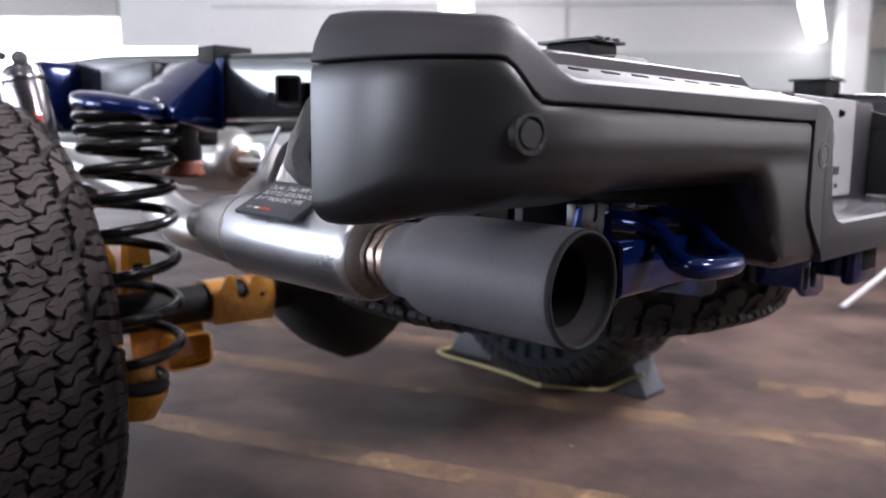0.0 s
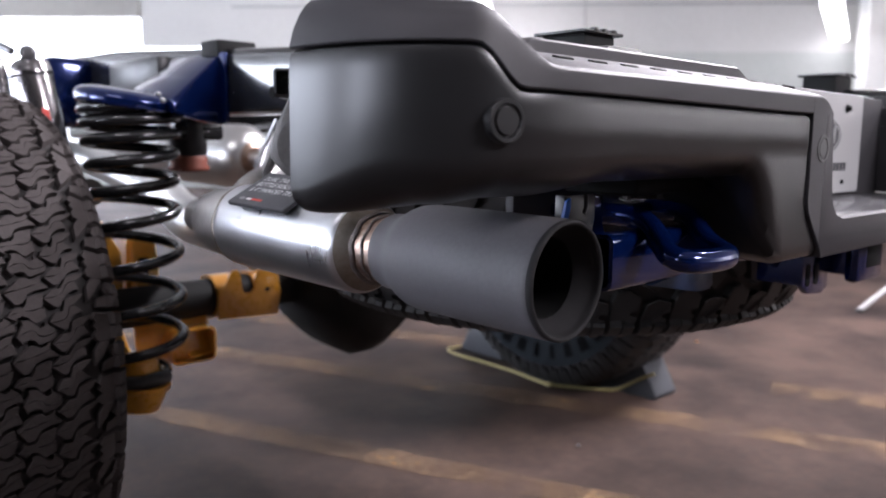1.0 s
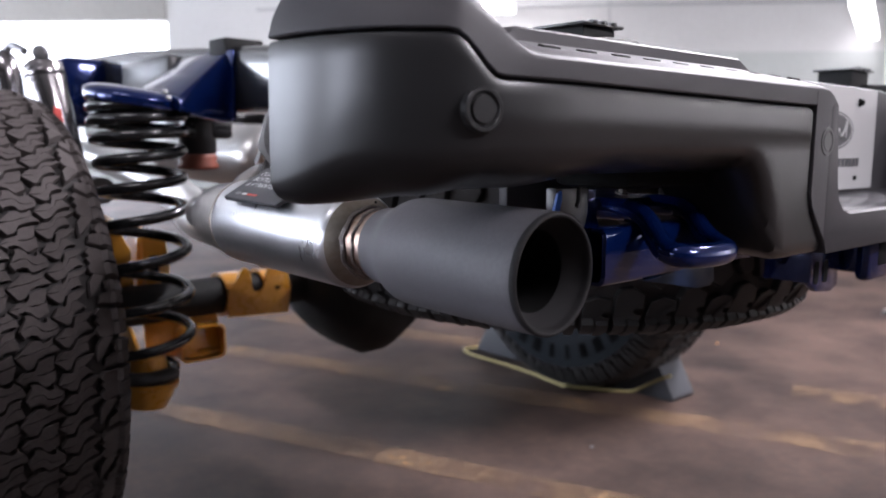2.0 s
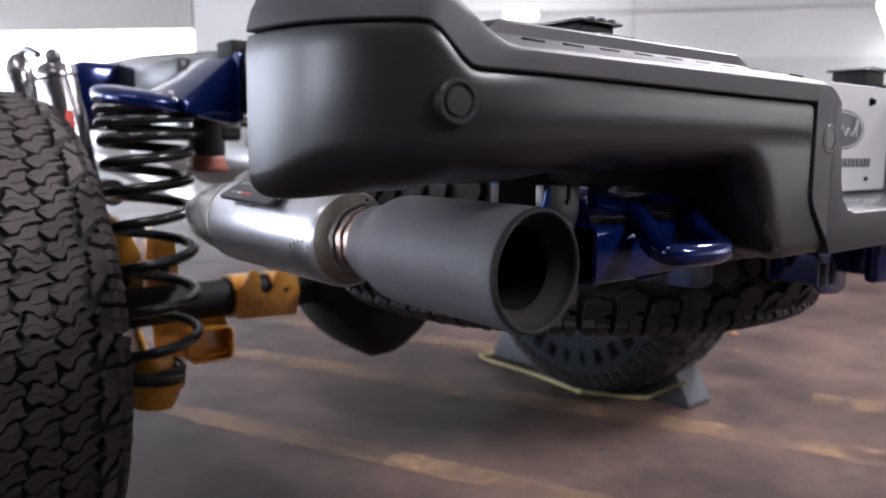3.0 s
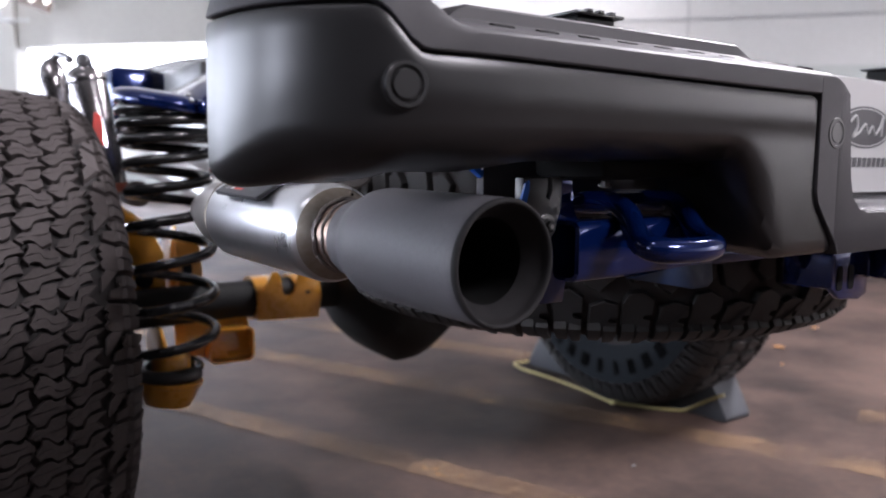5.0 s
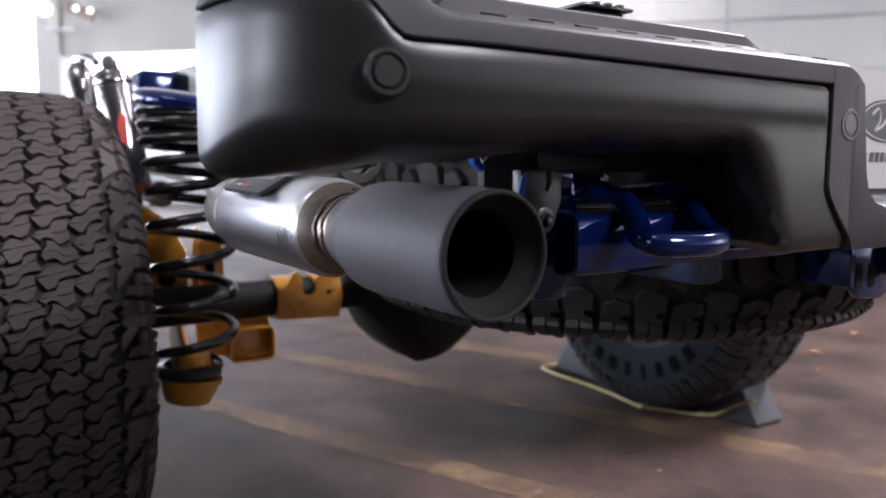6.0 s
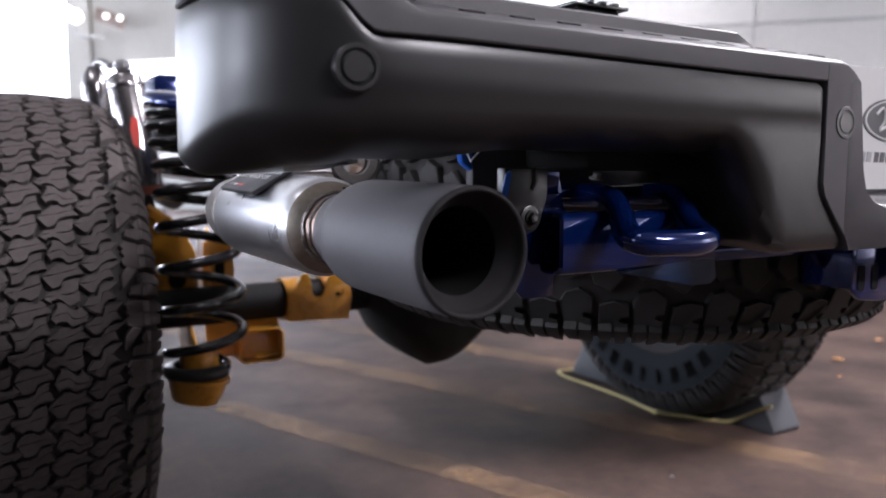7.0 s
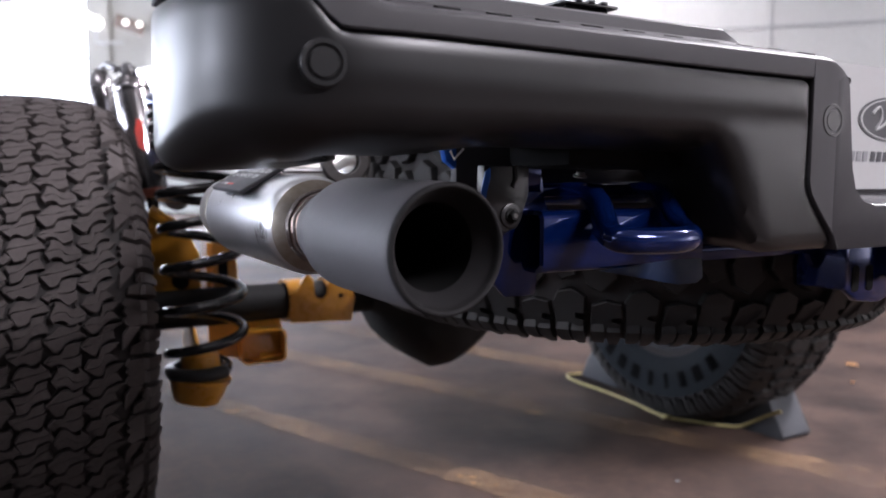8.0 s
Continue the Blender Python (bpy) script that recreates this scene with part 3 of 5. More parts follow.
def strip_poly():
    """Outline of the bumper's centre piece seen from behind: two uprights and a low bar."""
    left = [(-0.262, 0.795), (-0.262, 0.6615), (-0.2555, 0.650), (-0.2495, 0.6402)]
    inner = [(-0.2535, 0.8010), (-0.2475, 0.7985), (-0.2435, 0.790), (-0.236, 0.715), (-0.229, 0.695), (-0.214, 0.683), (-0.195, 0.680)]
    poly = left + [(-x, z) for x, z in left[::-1]] + [(-x, z) for x, z in inner] + inner[::-1]
    return poly


def sensor(x, y, n, parent):
    """A flush parking sensor: bezel ring, groove and button."""
    s = lathe([(-0.006, 0.0150), (0.0002, 0.0150), (0.0010, 0.0143), (0.0010, 0.0118), (-0.0006, 0.0108), (-0.0012, 0.0100), (-0.0012, 0.0096), (0.0004, 0.0093), (0.0007, 0.0088), (0.0007, 0.0002)], (x, y, 0.776 if x < -0.5 else 0.759), n, 40)
    part("parking_sensor", s, M_BUMPER, parent, "flush round parking sensor with a bezel ring", sharp=0.35)


lower = part("bumper_panel", lower_panel(), M_BUMPER, chassis, "satin dark grey lower bumper skin")
sensor(-0.753, -1.1255, (-0.15, -0.989, 0), lower)
cover = part("bumper_step_cover", upper_cover(), M_COVER, chassis, "grained dark grey bumper top with step pad", sharp=0.5)
part("bumper_panel", mirrored(lower_panel()), M_BUMPER, chassis, "satin dark grey lower bumper skin")
part("bumper_step_cover", mirrored(upper_cover()), M_COVER, chassis, "grained dark grey bumper top with step pad", sharp=0.5)
centre = part("bumper_centre", plate(strip_poly(), (0, -1.092, 0), (1, 0, 0), (0, 0, 1), 0.0460, 0.0016), M_COVER, chassis, "dark grey bumper middle round the plate")
sensor(-0.2665, -1.1375, (0, -1, 0), centre)
sensor(0.2665, -1.1375, (0, -1, 0), centre)
part("plate_ledge", box((0, -1.070, 0.6805), (0.47, 0.10, 0.010), 0.002, 2, Matrix.Rotation(radians(5), 4, "X")), M_LEDGE, centre, "flat pale-lit ledge below the plate")
part("recess_back", box((0, -1.016, 0.7355), (0.50, 0.016, 0.201), 0.004), M_COVER, centre)
part("top_rail", box((0, -0.985, 0.826), (0.40, 0.075, 0.026), 0.006), M_COVER, centre)
for sx in (-1, 1):
    part("recess_side", plate([(-1.10, 0.69), (-1.02, 0.69), (-1.02, 0.826), (-1.10, 0.798)], (sx * 0.246, 0, 0), (0, 1, 0), (0, 0, 1), 0.008), M_COVER, centre)
# drain slots along the step
for i in range(10):
    x = -0.640 + i * 0.0455
    y = -1.134 + 0.0535
    turn = Matrix.Rotation(math.atan2(0.0125, 0.046), 4, 'X')
    # Black bars stand in for the shade inside open slots.
    part("drain_slot", box((x, y, 0.8279), (0.021, 0.0075, 0.003), 0.0010, 1, turn), M_DEEP_BLACK, cover)

# ---- number plate ----
number_plate = thing("number_plate", (0, -1.0262, 0.69), "white show plate with a dark oval badge and print", "number plate")
pl = part("plate", plate(rounded(-0.152, 0.004, 0.152, 0.146, 0.006), (0, 0, 0), (1, 0, 0), (0, 0, 1), 0.0025), M_PLATE, number_plate)
part("badge", plate(ellipse(0.006, 0.086, 0.066, 0.0265), (0, -0.0027, 0), (1, 0, 0), (0, 0, 1), 0.0006), M_INK, number_plate, "dark oval badge")
ring = bmesh.new()
loft([[Vector((0.006 + math.cos(a) * 0.063 * k, -0.0036, 0.086 + math.sin(a) * 0.0245 * k)) for a in (2 * math.pi * i / 48 for i in range(48))] for k in (0.985, 0.93)], True, False, bm=ring)
part("badge_ring", ring, M_PLATE, number_plate, "thin white badge outline")
swirl = curve([(-0.036, 0.092, 0), (-0.022, 0.100, 0), (-0.018, 0.086, 0), (-0.028, 0.074, 0), (-0.012, 0.080, 0), (0.002, 0.090, 0), (0.010, 0.078, 0), (0.020, 0.088, 0), (0.028, 0.078, 0), (0.040, 0.088, 0), (0.046, 0.100, 0), (0.044, 0.076, 0)], 5)
part("badge_swirl", tube([Vector((p.x + 0.002, -0.0034, p.y)) for p in swirl], 0.0018, 6), M_PLATE, number_plate, "plain white squiggle on the badge")
for k in range(15):
    x0 = -0.085 + k * 0.0122 + (0.003 if k > 3 else 0)
    part("print_bar", plate([(x0, 0.036), (x0 + 0.0088, 0.036), (x0 + 0.0105, 0.048), (x0 + 0.0017, 0.048)], (0, -0.0027, 0), (1, 0, 0), (0, 0, 1), 0.0005), M_INK_GREY if k < 4 else M_INK, number_plate, "plain dark print bar")
for x in (-0.089, 0.089):
    part("screw", bolt((x, -0.0026, 0.126), (0, -1, 0), 0.0042, 0.006), M_DEEP_BLACK, number_plate, "black plate screw")
    part("slot_hole", plate(rounded(x - 0.006, 0.0165, x + 0.006, 0.0225, 0.003), (0, -0.0027, 0), (1, 0, 0), (0, 0, 1), 0.0005), M_DEEP_BLACK, number_plate, "dark mounting slot")

# ---- tail pipe ----
AX = Vector((-0.004 / 0.22, 1.0, 0.0055 / 0.22 * 0.6)).normalized()
RIM = Vector((-0.6515, -1.097, 0.6535))


def along(s):
    return RIM + AX * s


TIP_RIM = Vector((-0.6478, -1.097, 0.6535))
TIP_AX = (along(0.20) - TIP_RIM).normalized()
tip = part("exhaust_tip", lathe([(0.0030, 0.0484), (0.0040, 0.0489), (0.006, 0.0493), (0.010, 0.0495), (0.06, 0.0496), (0.110, 0.0496), (0.144, 0.0495), (0.152, 0.0491), (0.159, 0.0480), (0.166, 0.0456), (0.173, 0.0422), (0.179, 0.0395), (0.185, 0.0377), (0.191, 0.0369), (0.2000, 0.0366), (0.2012, 0.0362), (0.2012, 0.0340)], TIP_RIM, TIP_AX, 72), M_TIP, chassis, "matte dark grey exhaust tip", sharp=1.2)
part("inner_wall", lathe([(0.0033, 0.0485), (0.0021, 0.0493), (0.0, 0.0495), (-0.0019, 0.0487), (-0.0029, 0.0472), (-0.0021, 0.0456), (0.0, 0.0446), (0.0030, 0.0441), (0.0050, 0.0432), (0.0068, 0.0420), (0.012, 0.0384), (0.0178, 0.0343), (0.0190, 0.0337)], TIP_RIM, TIP_AX, 72), M_TIP_IN, tip, "soot-stained rolled lip and shade-darkened inner wall", sharp=1.2)
# The bore's lack of light is painted as near-black.
part("bore", lathe([(0.0186, 0.0338), (0.06, 0.0336), (0.26, 0.030), (0.262, 0.0002)], TIP_RIM, TIP_AX, 48), M_DEEP_BLACK, tip, "black inside of the tip, its shade in the colour")
part("neck", lathe([(0.190, 0.0335), (0.2015, 0.0352), (0.2045, 0.0350), (0.206, 0.0338), (0.214, 0.0336), (0.225, 0.0336), (0.245, 0.0336)], RIM, AX, 56), M_WELD, tip, "heat-tinted steel neck")


def weld_bead(s, r, bead, seed, parent, mat=None):
    """An uneven ring of melted beads."""
    rnd = random.Random(seed)
    pts, rad = [], []
    u = AX.orthogonal().normalized()
    v = AX.cross(u)
    n = 120
    k = [rnd.uniform(0.92, 1.08) for _ in range(n)]
    for i in range(n):
        a = 2 * math.pi * i / n
        pts.append(along(s + 0.0012 * math.sin(a * 9 + seed)) + (u * math.cos(a) + v * math.sin(a)) * r)
        rad.append(bead * k[i] * (1 + 0.05 * math.sin(a * 40)))
    fr = frames_along(pts)
    loops = [[p + (uu * math.cos(b) + vv * math.sin(b)) * q for b in (2 * math.pi * j / 8 for j in range(8))] for (p, uu, vv), q in zip(fr, rad)]
    part("weld_bead", loft(loops, True, False, ring=True), mat or M_WELD, parent, "rough weld bead with heat tint")


weld_bead(0.2130, 0.0336, 0.0020, 1, tip, M_BEAD)
weld_bead(0.2275, 0.0338, 0.0033, 2, tip, M_BEAD)

resonator = part("resonator", lathe([(0.2428, 0.0454), (0.2455, 0.0474), (0.2490, 0.0487), (0.2540, 0.0493), (0.261, 0.0494), (0.462, 0.0494), (0.470, 0.0488), (0.474, 0.0470)], RIM, AX, 80), M_STEEL, chassis, "brushed stainless bottle resonator", sharp=1.0)
part("end_cap", lathe([(0.2310, 0.0326), (0.2335, 0.0360), (0.2385, 0.0420), (0.2430, 0.0455)], RIM, AX, 72), M_CAP, resonator, "straw-tinted steel end cap", sharp=1.0)
part("inlet_cone", lathe([(0.468, 0.0468), (0.476, 0.0455), (0.492, 0.0443), (0.514, 0.0427), (0.534, 0.0400), (0.550, 0.0358), (0.560, 0.0300), (0.566, 0.0235), (0.570, 0.0215), (0.60, 0.0212)], RIM, AX, 56), M_PIPE, resonator, "dull steel inlet cone", sharp=1.0)
weld_bead(0.4735, 0.0476, 0.0013, 3, resonator, M_CAP)
part("drain_hole", lathe([(0.2364, 0.0001), (0.2358, 0.0016)], along(0) + Vector((0.012, 0, 0.0385)), AX, 12), M_DEEP_BLACK, resonator)
part("inlet_pipe", tube(curve([along(0.50) + Vector((0.01, 0, 0.01)), (-0.635, -0.575, 0.690), (-0.60, -0.545, 0.702), (-0.48, -0.38, 0.710), (-0.33, -0.15, 0.745), (-0.08, 0.30, 0.745), (0.12, 0.55, 0.715), (0.16, 0.80, 0.705)], 6), 0.0215, 22), M_PIPE, chassis, "dull steel tail pipe bent over the axle")
part("cross_pipe", tube(curve([(-0.458, -0.20, 0.600), (-0.43, 0.0, 0.602), (-0.373, 0.191, 0.608), (-0.286, 0.459, 0.622), (-0.258, 0.858, 0.673), (-0.268, 1.152, 0.708), (-0.28, 1.7, 0.73)], 6), 0.044, 24), M_SILVER, chassis, "bright steel exhaust pipe behind the spring")
muffler = part("muffler", lathe([(0, 0.036), (0.0, 0.055), (0.012, 0.075), (0.03, 0.092), (0.06, 0.104), (1.35, 0.104), (1.39, 0.09), (1.40, 0.001)], (0.17, 0.80, 0.705), (-0.10, 1, 0.03), 48), M_SILVER, chassis, "bright steel muffler can")
part("end_ring", lathe([(-0.05, 0.0335), (-0.012, 0.035), (-0.004, 0.048), (0.002, 0.057)], (0.17, 0.80, 0.705), (-0.10, 1, 0.03), 40), M_WELD, muffler, "heat-tinted muffler outlet")

# the card that leans on the bottle
card = thing("info_card", (-0.7105, -0.7235, 0.6922), "small dark card with white print leaning on the bottle", "info card")
CU = Vector((0.006, -1.0, -0.024)).normalized()
CV = Vector((0.87, 0.0, 0.49))
CV = (CV - CU * CV.dot(CU)).normalized()
CN = CU.cross(CV)
part("board", plate(rounded(-0.057, 0.0, 0.057, 0.063, 0.0015, 2), CN * -0.0048, CU, CV, 0.0048, 0.0008), M_CARD, card, "dark printed board")


def print_line(words, u0, v0, size, mat):
    data = bpy.data.curves.new("printed_line", 'FONT')
    data.body, data.size, data.shear = words, size, 0.18
    ob = new("printed_line", data)
    dg = bpy.context.evaluated_depsgraph_get()
    me = bpy.data.meshes.new_from_object(ob.evaluated_get(dg))
    bpy.data.objects.remove(ob)
    m = Matrix(((CU.x, CV.x, CN.x, 0), (CU.y, CV.y, CN.y, 0), (CU.z, CV.z, CN.z, 0), (0, 0, 0, 1)))
    p = CU * u0 + CV * v0 + CN * 0.0004
    me.transform(Matrix.Translation(p) @ m)
    me.materials.append(mat)
    ob = new("printed_line", me)
    ob.parent = card
    ob["label"] = "white printed words"
    return ob


print_line("DUAL TAIL PIPE WITH", -0.047, 0.0465, 0.0105, M_WHITE_INK)
print_line("BOTTLE RESONATOR", -0.047, 0.0355, 0.0105, M_WHITE_INK)
print_line('& 4" PAINTED TIPS', -0.047, 0.0245, 0.0105, M_WHITE_INK)
part("print_mark", plate(ellipse(-0.037, 0.0095, 0.006, 0.0026, 20), CN * 0.0003, CU, CV, 0.0003), M_INK_GREY, card, "small grey oval mark")
part("print_bar", plate([(-0.028, 0.0080), (-0.019, 0.0080), (-0.019, 0.0112), (-0.028, 0.0112)], CN * 0.0003, CU, CV, 0.0003), M_WHITE_INK, card, "plain white bar")
part("print_bar", plate([(-0.0175, 0.0080), (0.003, 0.0080), (0.003, 0.0112), (-0.0175, 0.0112)], CN * 0.0003, CU, CV, 0.0003), M_RED, card, "plain red bar")


# ---- frame ----
def rail(sx):
    loops = []
    for y, z0, z1 in ((-1.0, 0.795, 0.86), (-0.86, 0.797, 0.868), (-0.6, 0.80, 0.895), (-0.35, 0.803, 0.908), (-0.1, 0.805, 0.924), (0.1, 0.808, 0.937), (0.26, 0.81, 0.947), (0.6, 0.812, 0.955), (1.4, 0.78, 0.93), (2.4, 0.66, 0.82)):
        loops.append([Vector((sx * x, y, z)) for x, z in [(0.436 + u, (z0 + z1) / 2 + v) for u, v in rounded(-0.036, -(z1 - z0) / 2, 0.036, (z1 - z0) / 2, 0.012, 3)]])
    return loft(loops)


rail_left = part("frame_rail", rail(-1), M_BLACK_GLOSS, chassis, "gloss black boxed frame rail")
part("frame_rail", rail(1), M_BLACK_GLOSS, chassis, "gloss black boxed frame rail")
for y, z, m in ((-0.93, 0.812, M_BLACK_GLOSS), (0.48, 0.88, M_BLUE), (1.3, 0.84, M_BLACK_GLOSS)):
    part("cross_member", tube([(-0.42, y, z), (0.42, y, z)], 0.035, 20), m, chassis, "round frame cross member")

# Block added to stand in for dark reflections on the rail's side.
part("rail_block", box((-0.486, 0.10, 0.885), (0.030, 0.24, 0.062), 0.008, 2), M_BLACK_SATIN, rail_left, "added black block on the rail side")

# Black block added as a dark background behind the upper coils.
part("under_block", box((-0.45, 0.20, 0.783), (0.10, 0.56, 0.046), 0.008, 2), M_BLACK_GLOSS, rail_left, "added black block under the rail")

# square stub and hole on the rail's outer side
STUB = (-0.560, -0.553, 0.838)
stub = bmesh.new()
a, b = rounded(-0.017, -0.019, 0.017, 0.019, 0.005, 3), rounded(-0.0135, -0.0155, 0.0135, 0.0155, 0.004, 3)
out_ = Vector((-0.62, -0.78, 0)).normalized()
across = Vector((out_.y, -out_.x, 0))
loft([[Vector(STUB) + out_ * d + across * p + Vector((0, 0, q)) for p, q in o] for d, o in ((-0.16, a), (-0.001, a), (0.0, b), (-0.10, b))], bm=stub)
part("square_stub", stub, M_BLACK_GLOSS, rail_left, "open square tube stub")
part("rail_hole", lathe([(0, 0.010), (0.0006, 0.0100), (0.0006, 0.0001)], (-0.4722, -0.375, 0.836), (-1, 0, 0), 20), M_DEEP_BLACK, rail_left)


def body_mount(x, y, z, lidded=True, w=0.074, d=0.06):
    """A folded bracket box with a wider lid, on top of the rail."""
    m = part("body_mount", box((x, y, z + 0.013), (w, d, 0.032), 0.003), M_CAST_BLACK, chassis, "black sheet-metal body mount box")
    if not lidded:
        return m
    part("lid", box((x, y, z + 0.031), (w + 0.016, d + 0.013, 0.004), 0.0015), M_BLACK_GLOSS, m)
    for k in (-0.6, 0.0, 0.6):
        part("clip", box((x + k * w / 2, y - d / 2 - 0.004, z + 0.0335), (0.008, 0.008, 0.004), 0.001), M_BLACK_GLOSS, m)
    return m


body_mount(-0.3785, -0.895, 0.8555, True, 0.058, 0.062)
body_mount(0.402, -0.875, 0.858)
body_mount(-0.447, -0.19, 0.901, False)
body_mount(0.425, -0.19, 0.915)

# ---- spring perch, coil spring and bump stop ----
SPX, SPY = -0.597, -0.142


def perch():
    """A pressed cup over the spring with a tapered box that carries it on the rail."""
    bm = bmesh.new()
    loft([[Vector(p) for p in l] for l in (
        [(-0.470, -0.228, 0.788), (-0.470, -0.222, 0.905), (-0.470, -0.05, 0.912), (-0.470, -0.045, 0.79)],
        [(-0.484, -0.228, 0.787), (-0.484, -0.222, 0.902), (-0.484, -0.05, 0.910), (-0.484, -0.045, 0.79)],
        [(-0.535, -0.248, 0.792), (-0.535, -0.240, 0.862), (-0.535, -0.09, 0.875), (-0.535, -0.08, 0.80)],
        [(-0.584, -0.268, 0.803), (-0.584, -0.262, 0.826), (-0.584, -0.10, 0.846), (-0.584, -0.095, 0.81)])], bm=bm)
    bmesh.ops.bevel(bm, geom=list(bm.edges), offset=0.004, segments=2, affect='EDGES', profile=0.5)
    return bm


blue_perch = part("spring_perch", perch(), M_BLUE, chassis, "glossy blue spring perch bracket")
tilt = Vector((0.10, -0.13, 1)).normalized()
part("cup", lathe([(-0.011, 0.081), (-0.012, 0.084), (-0.002, 0.086), (0.004, 0.083), (0.009, 0.074), (0.013, 0.05), (0.014, 0.0002)], (SPX - 0.014, SPY - 0.018, 0.829), tilt, 40), M_BLUE, blue_perch, "pressed blue spring cup", sharp=0.9)
part("flange", box((-0.4765, -0.138, 0.850), (0.010, 0.20, 0.118), 0.004), M_BLUE, blue_perch)
for y, z in ((-0.20, 0.846), (-0.215, 0.836)):
    part("rivet", lathe([(0, 0.005), (0.003, 0.004), (0.004, 0.0002)], (-0.60, y - 0.045, z - 0.014), (-0.4, -0.9, 0.2), 12), M_BOLT, blue_perch)


def spring():
    """One wound wire: close coils at the top, open ones below, a flat end coil on the seat."""
    knots = [(-0.6, 0.350), (-0.1, 0.356), (0.3, 0.368), (0.62, 0.393), (0.983, 0.424), (1.983, 0.493), (2.983, 0.572), (3.983, 0.643), (4.983, 0.694), (5.983, 0.739), (6.9, 0.770), (7.9, 0.796), (8.8, 0.815), (9.6, 0.829)]
    pts = []
    n = 30
    total = knots[-1][0] - knots[0][0]
    for i in range(int(total * n) + 1):
        t = knots[0][0] + i / n
        for (a, za), (b, zb) in zip(knots, knots[1:]):
            if a <= t <= b:
                z = mix(za, zb, (t - a) / (b - a))
                break
        ang = 2 * math.pi * t - 0.35
        r = 0.067 + 0.006 * smooth01(0.70, 0.8, z)
        if z < 0.40:
            r = mix(0.049, 0.067, smooth01(0.360, 0.41, z))
        pts.append(Vector((SPX + r * math.cos(ang) - 0.014 * smooth01(0.35, 0.85, z) - 0.014 * (1 - smooth01(0.36, 0.42, z)), SPY + r * math.sin(ang) - 0.012 * smooth01(0.35, 0.85, z), z)))
    return tube(pts, 0.0092, 12)


coil = part("coil_spring", spring(), M_SPRING, chassis, "gloss black coil spring")
part("end_sleeve", tube([Vector((SPX - 0.014 + 0.049 * math.cos(a), SPY + 0.049 * math.sin(a), 0.353)) for a in (2 * math.pi * i / 40 for i in range(36))], 0.0125, 12), M_BLACK_SATIN, coil, "rubber sleeve on the end coil")
stop = part("bump_stop", lathe([(0, 0.034), (-0.056, 0.034), (-0.060, 0.030)], (-0.460, -0.05, 0.79), (0, 0, 1), 30), M_BLACK_SATIN, chassis, "black bump stop cup", sharp=0.9)
part("rubber", lathe([(-0.058, 0.031), (-0.066, 0.036), (-0.073, 0.0335), (-0.081, 0.0385), (-0.086, 0.037), (-0.089, 0.020), (-0.089, 0.0002)], (-0.460, -0.05, 0.79), (0, 0, 1), 30), M_STOP, stop, "red-brown rubber stop", sharp=1.2)

# ---- rear axle ----
AZ, AY = 0.445, 0.0
axle = part("axle_tube", tube([(-0.76, -0.01, AZ), (-0.30, 0.0, AZ), (0.30, 0.03, AZ), (0.80, 0.06, AZ)], 0.038, 32), M_CAST_BLACK, chassis, "satin black axle tube")


def differential():
    """The cast pumpkin: a rounded cover that hangs to a blunt keel below."""
    bm = bmesh.new()
    loops = []
    for y, k in ((-0.165, 0.45), (-0.15, 0.72), (-0.11, 0.9), (-0.05, 1.0), (0.05, 1.0), (0.14, 0.8), (0.22, 0.5), (0.28, 0.35)):
        loop = []
        for i in range(32):
            a = 2 * math.pi * i / 32
            c, s = math.cos(a), math.sin(a)
            rz = 0.135 if s > 0 else 0.182
            rx = 0.165 * (abs(c) ** 0.55 if s < -0.05 else 1.0)
            p = Vector((-0.052 + rx * k * c, y + 0.02, 0.455 + rz * k * s))
            p += Vector((1, 0, 1)) * 0.009 * noise.noise(p * 22) * k
            loop.append(p)
        loops.append(loop)
    return loft(loops, bm=bm)


part("differential", differential(), M_CAST_BLACK, chassis, "black cast differential housing")
clamp = part("link_bracket", plate([(-0.405, -0.040), (-0.27, -0.046), (-0.262, 0.0), (-0.268, 0.036), (-0.284, 0.050), (-0.313, 0.050), (-0.321, 0.040), (-0.323, 0.014), (-0.331, 0.005), (-0.346, 0.005), (-0.353, 0.014), (-0.355, 0.045), (-0.362, 0.056), (-0.372, 0.056), (-0.380, 0.045), (-0.388, 0.024), (-0.405, 0.019)], (0, -0.042, AZ), (1, 0, 0), (0, 0, 1), 0.005, 0.001), M_ORANGE, chassis, "orange axle link bracket")
for x0, x1 in ((-0.405, -0.357), (-0.319, -0.266)):
    part("saddle", tube([(x0, AY, AZ), (x1, AY, AZ)], 0.0445, 32), M_ORANGE, clamp)
part("eye_slot", plate(rounded(-0.300, 0.006, -0.290, 0.013, 0.003), (0, -0.0475, AZ), (1, 0, 0), (0, 0, 1), 0.0006), M_DEEP_BLACK, clamp)
part("ear", plate([(-0.05, 0.01), (0.04, 0.01), (0.03, 0.055), (-0.03, 0.06)], (-0.285, 0, AZ), (0, 1, 0), (0, 0, 1), 0.006, 0.001), M_ORANGE, clamp)
part("clevis_bolt", bolt((-0.306, -0.010, 0.503), (0, -1, 0), 0.009, 0.010), M_BOLT, clamp, "zinc bolt head")

seat = part("spring_seat", lathe([(-0.050, 0.022), (-0.046, 0.040), (-0.026, 0.048), (-0.010, 0.0515), (-0.008, 0.0555), (0.0, 0.0565), (0.002, 0.054), (0.002, 0.0002)], (SPX - 0.014, SPY, 0.342), (0.14, -0.05, 1), 40), M_ORANGE, chassis, "orange spring seat cup", sharp=0.8)
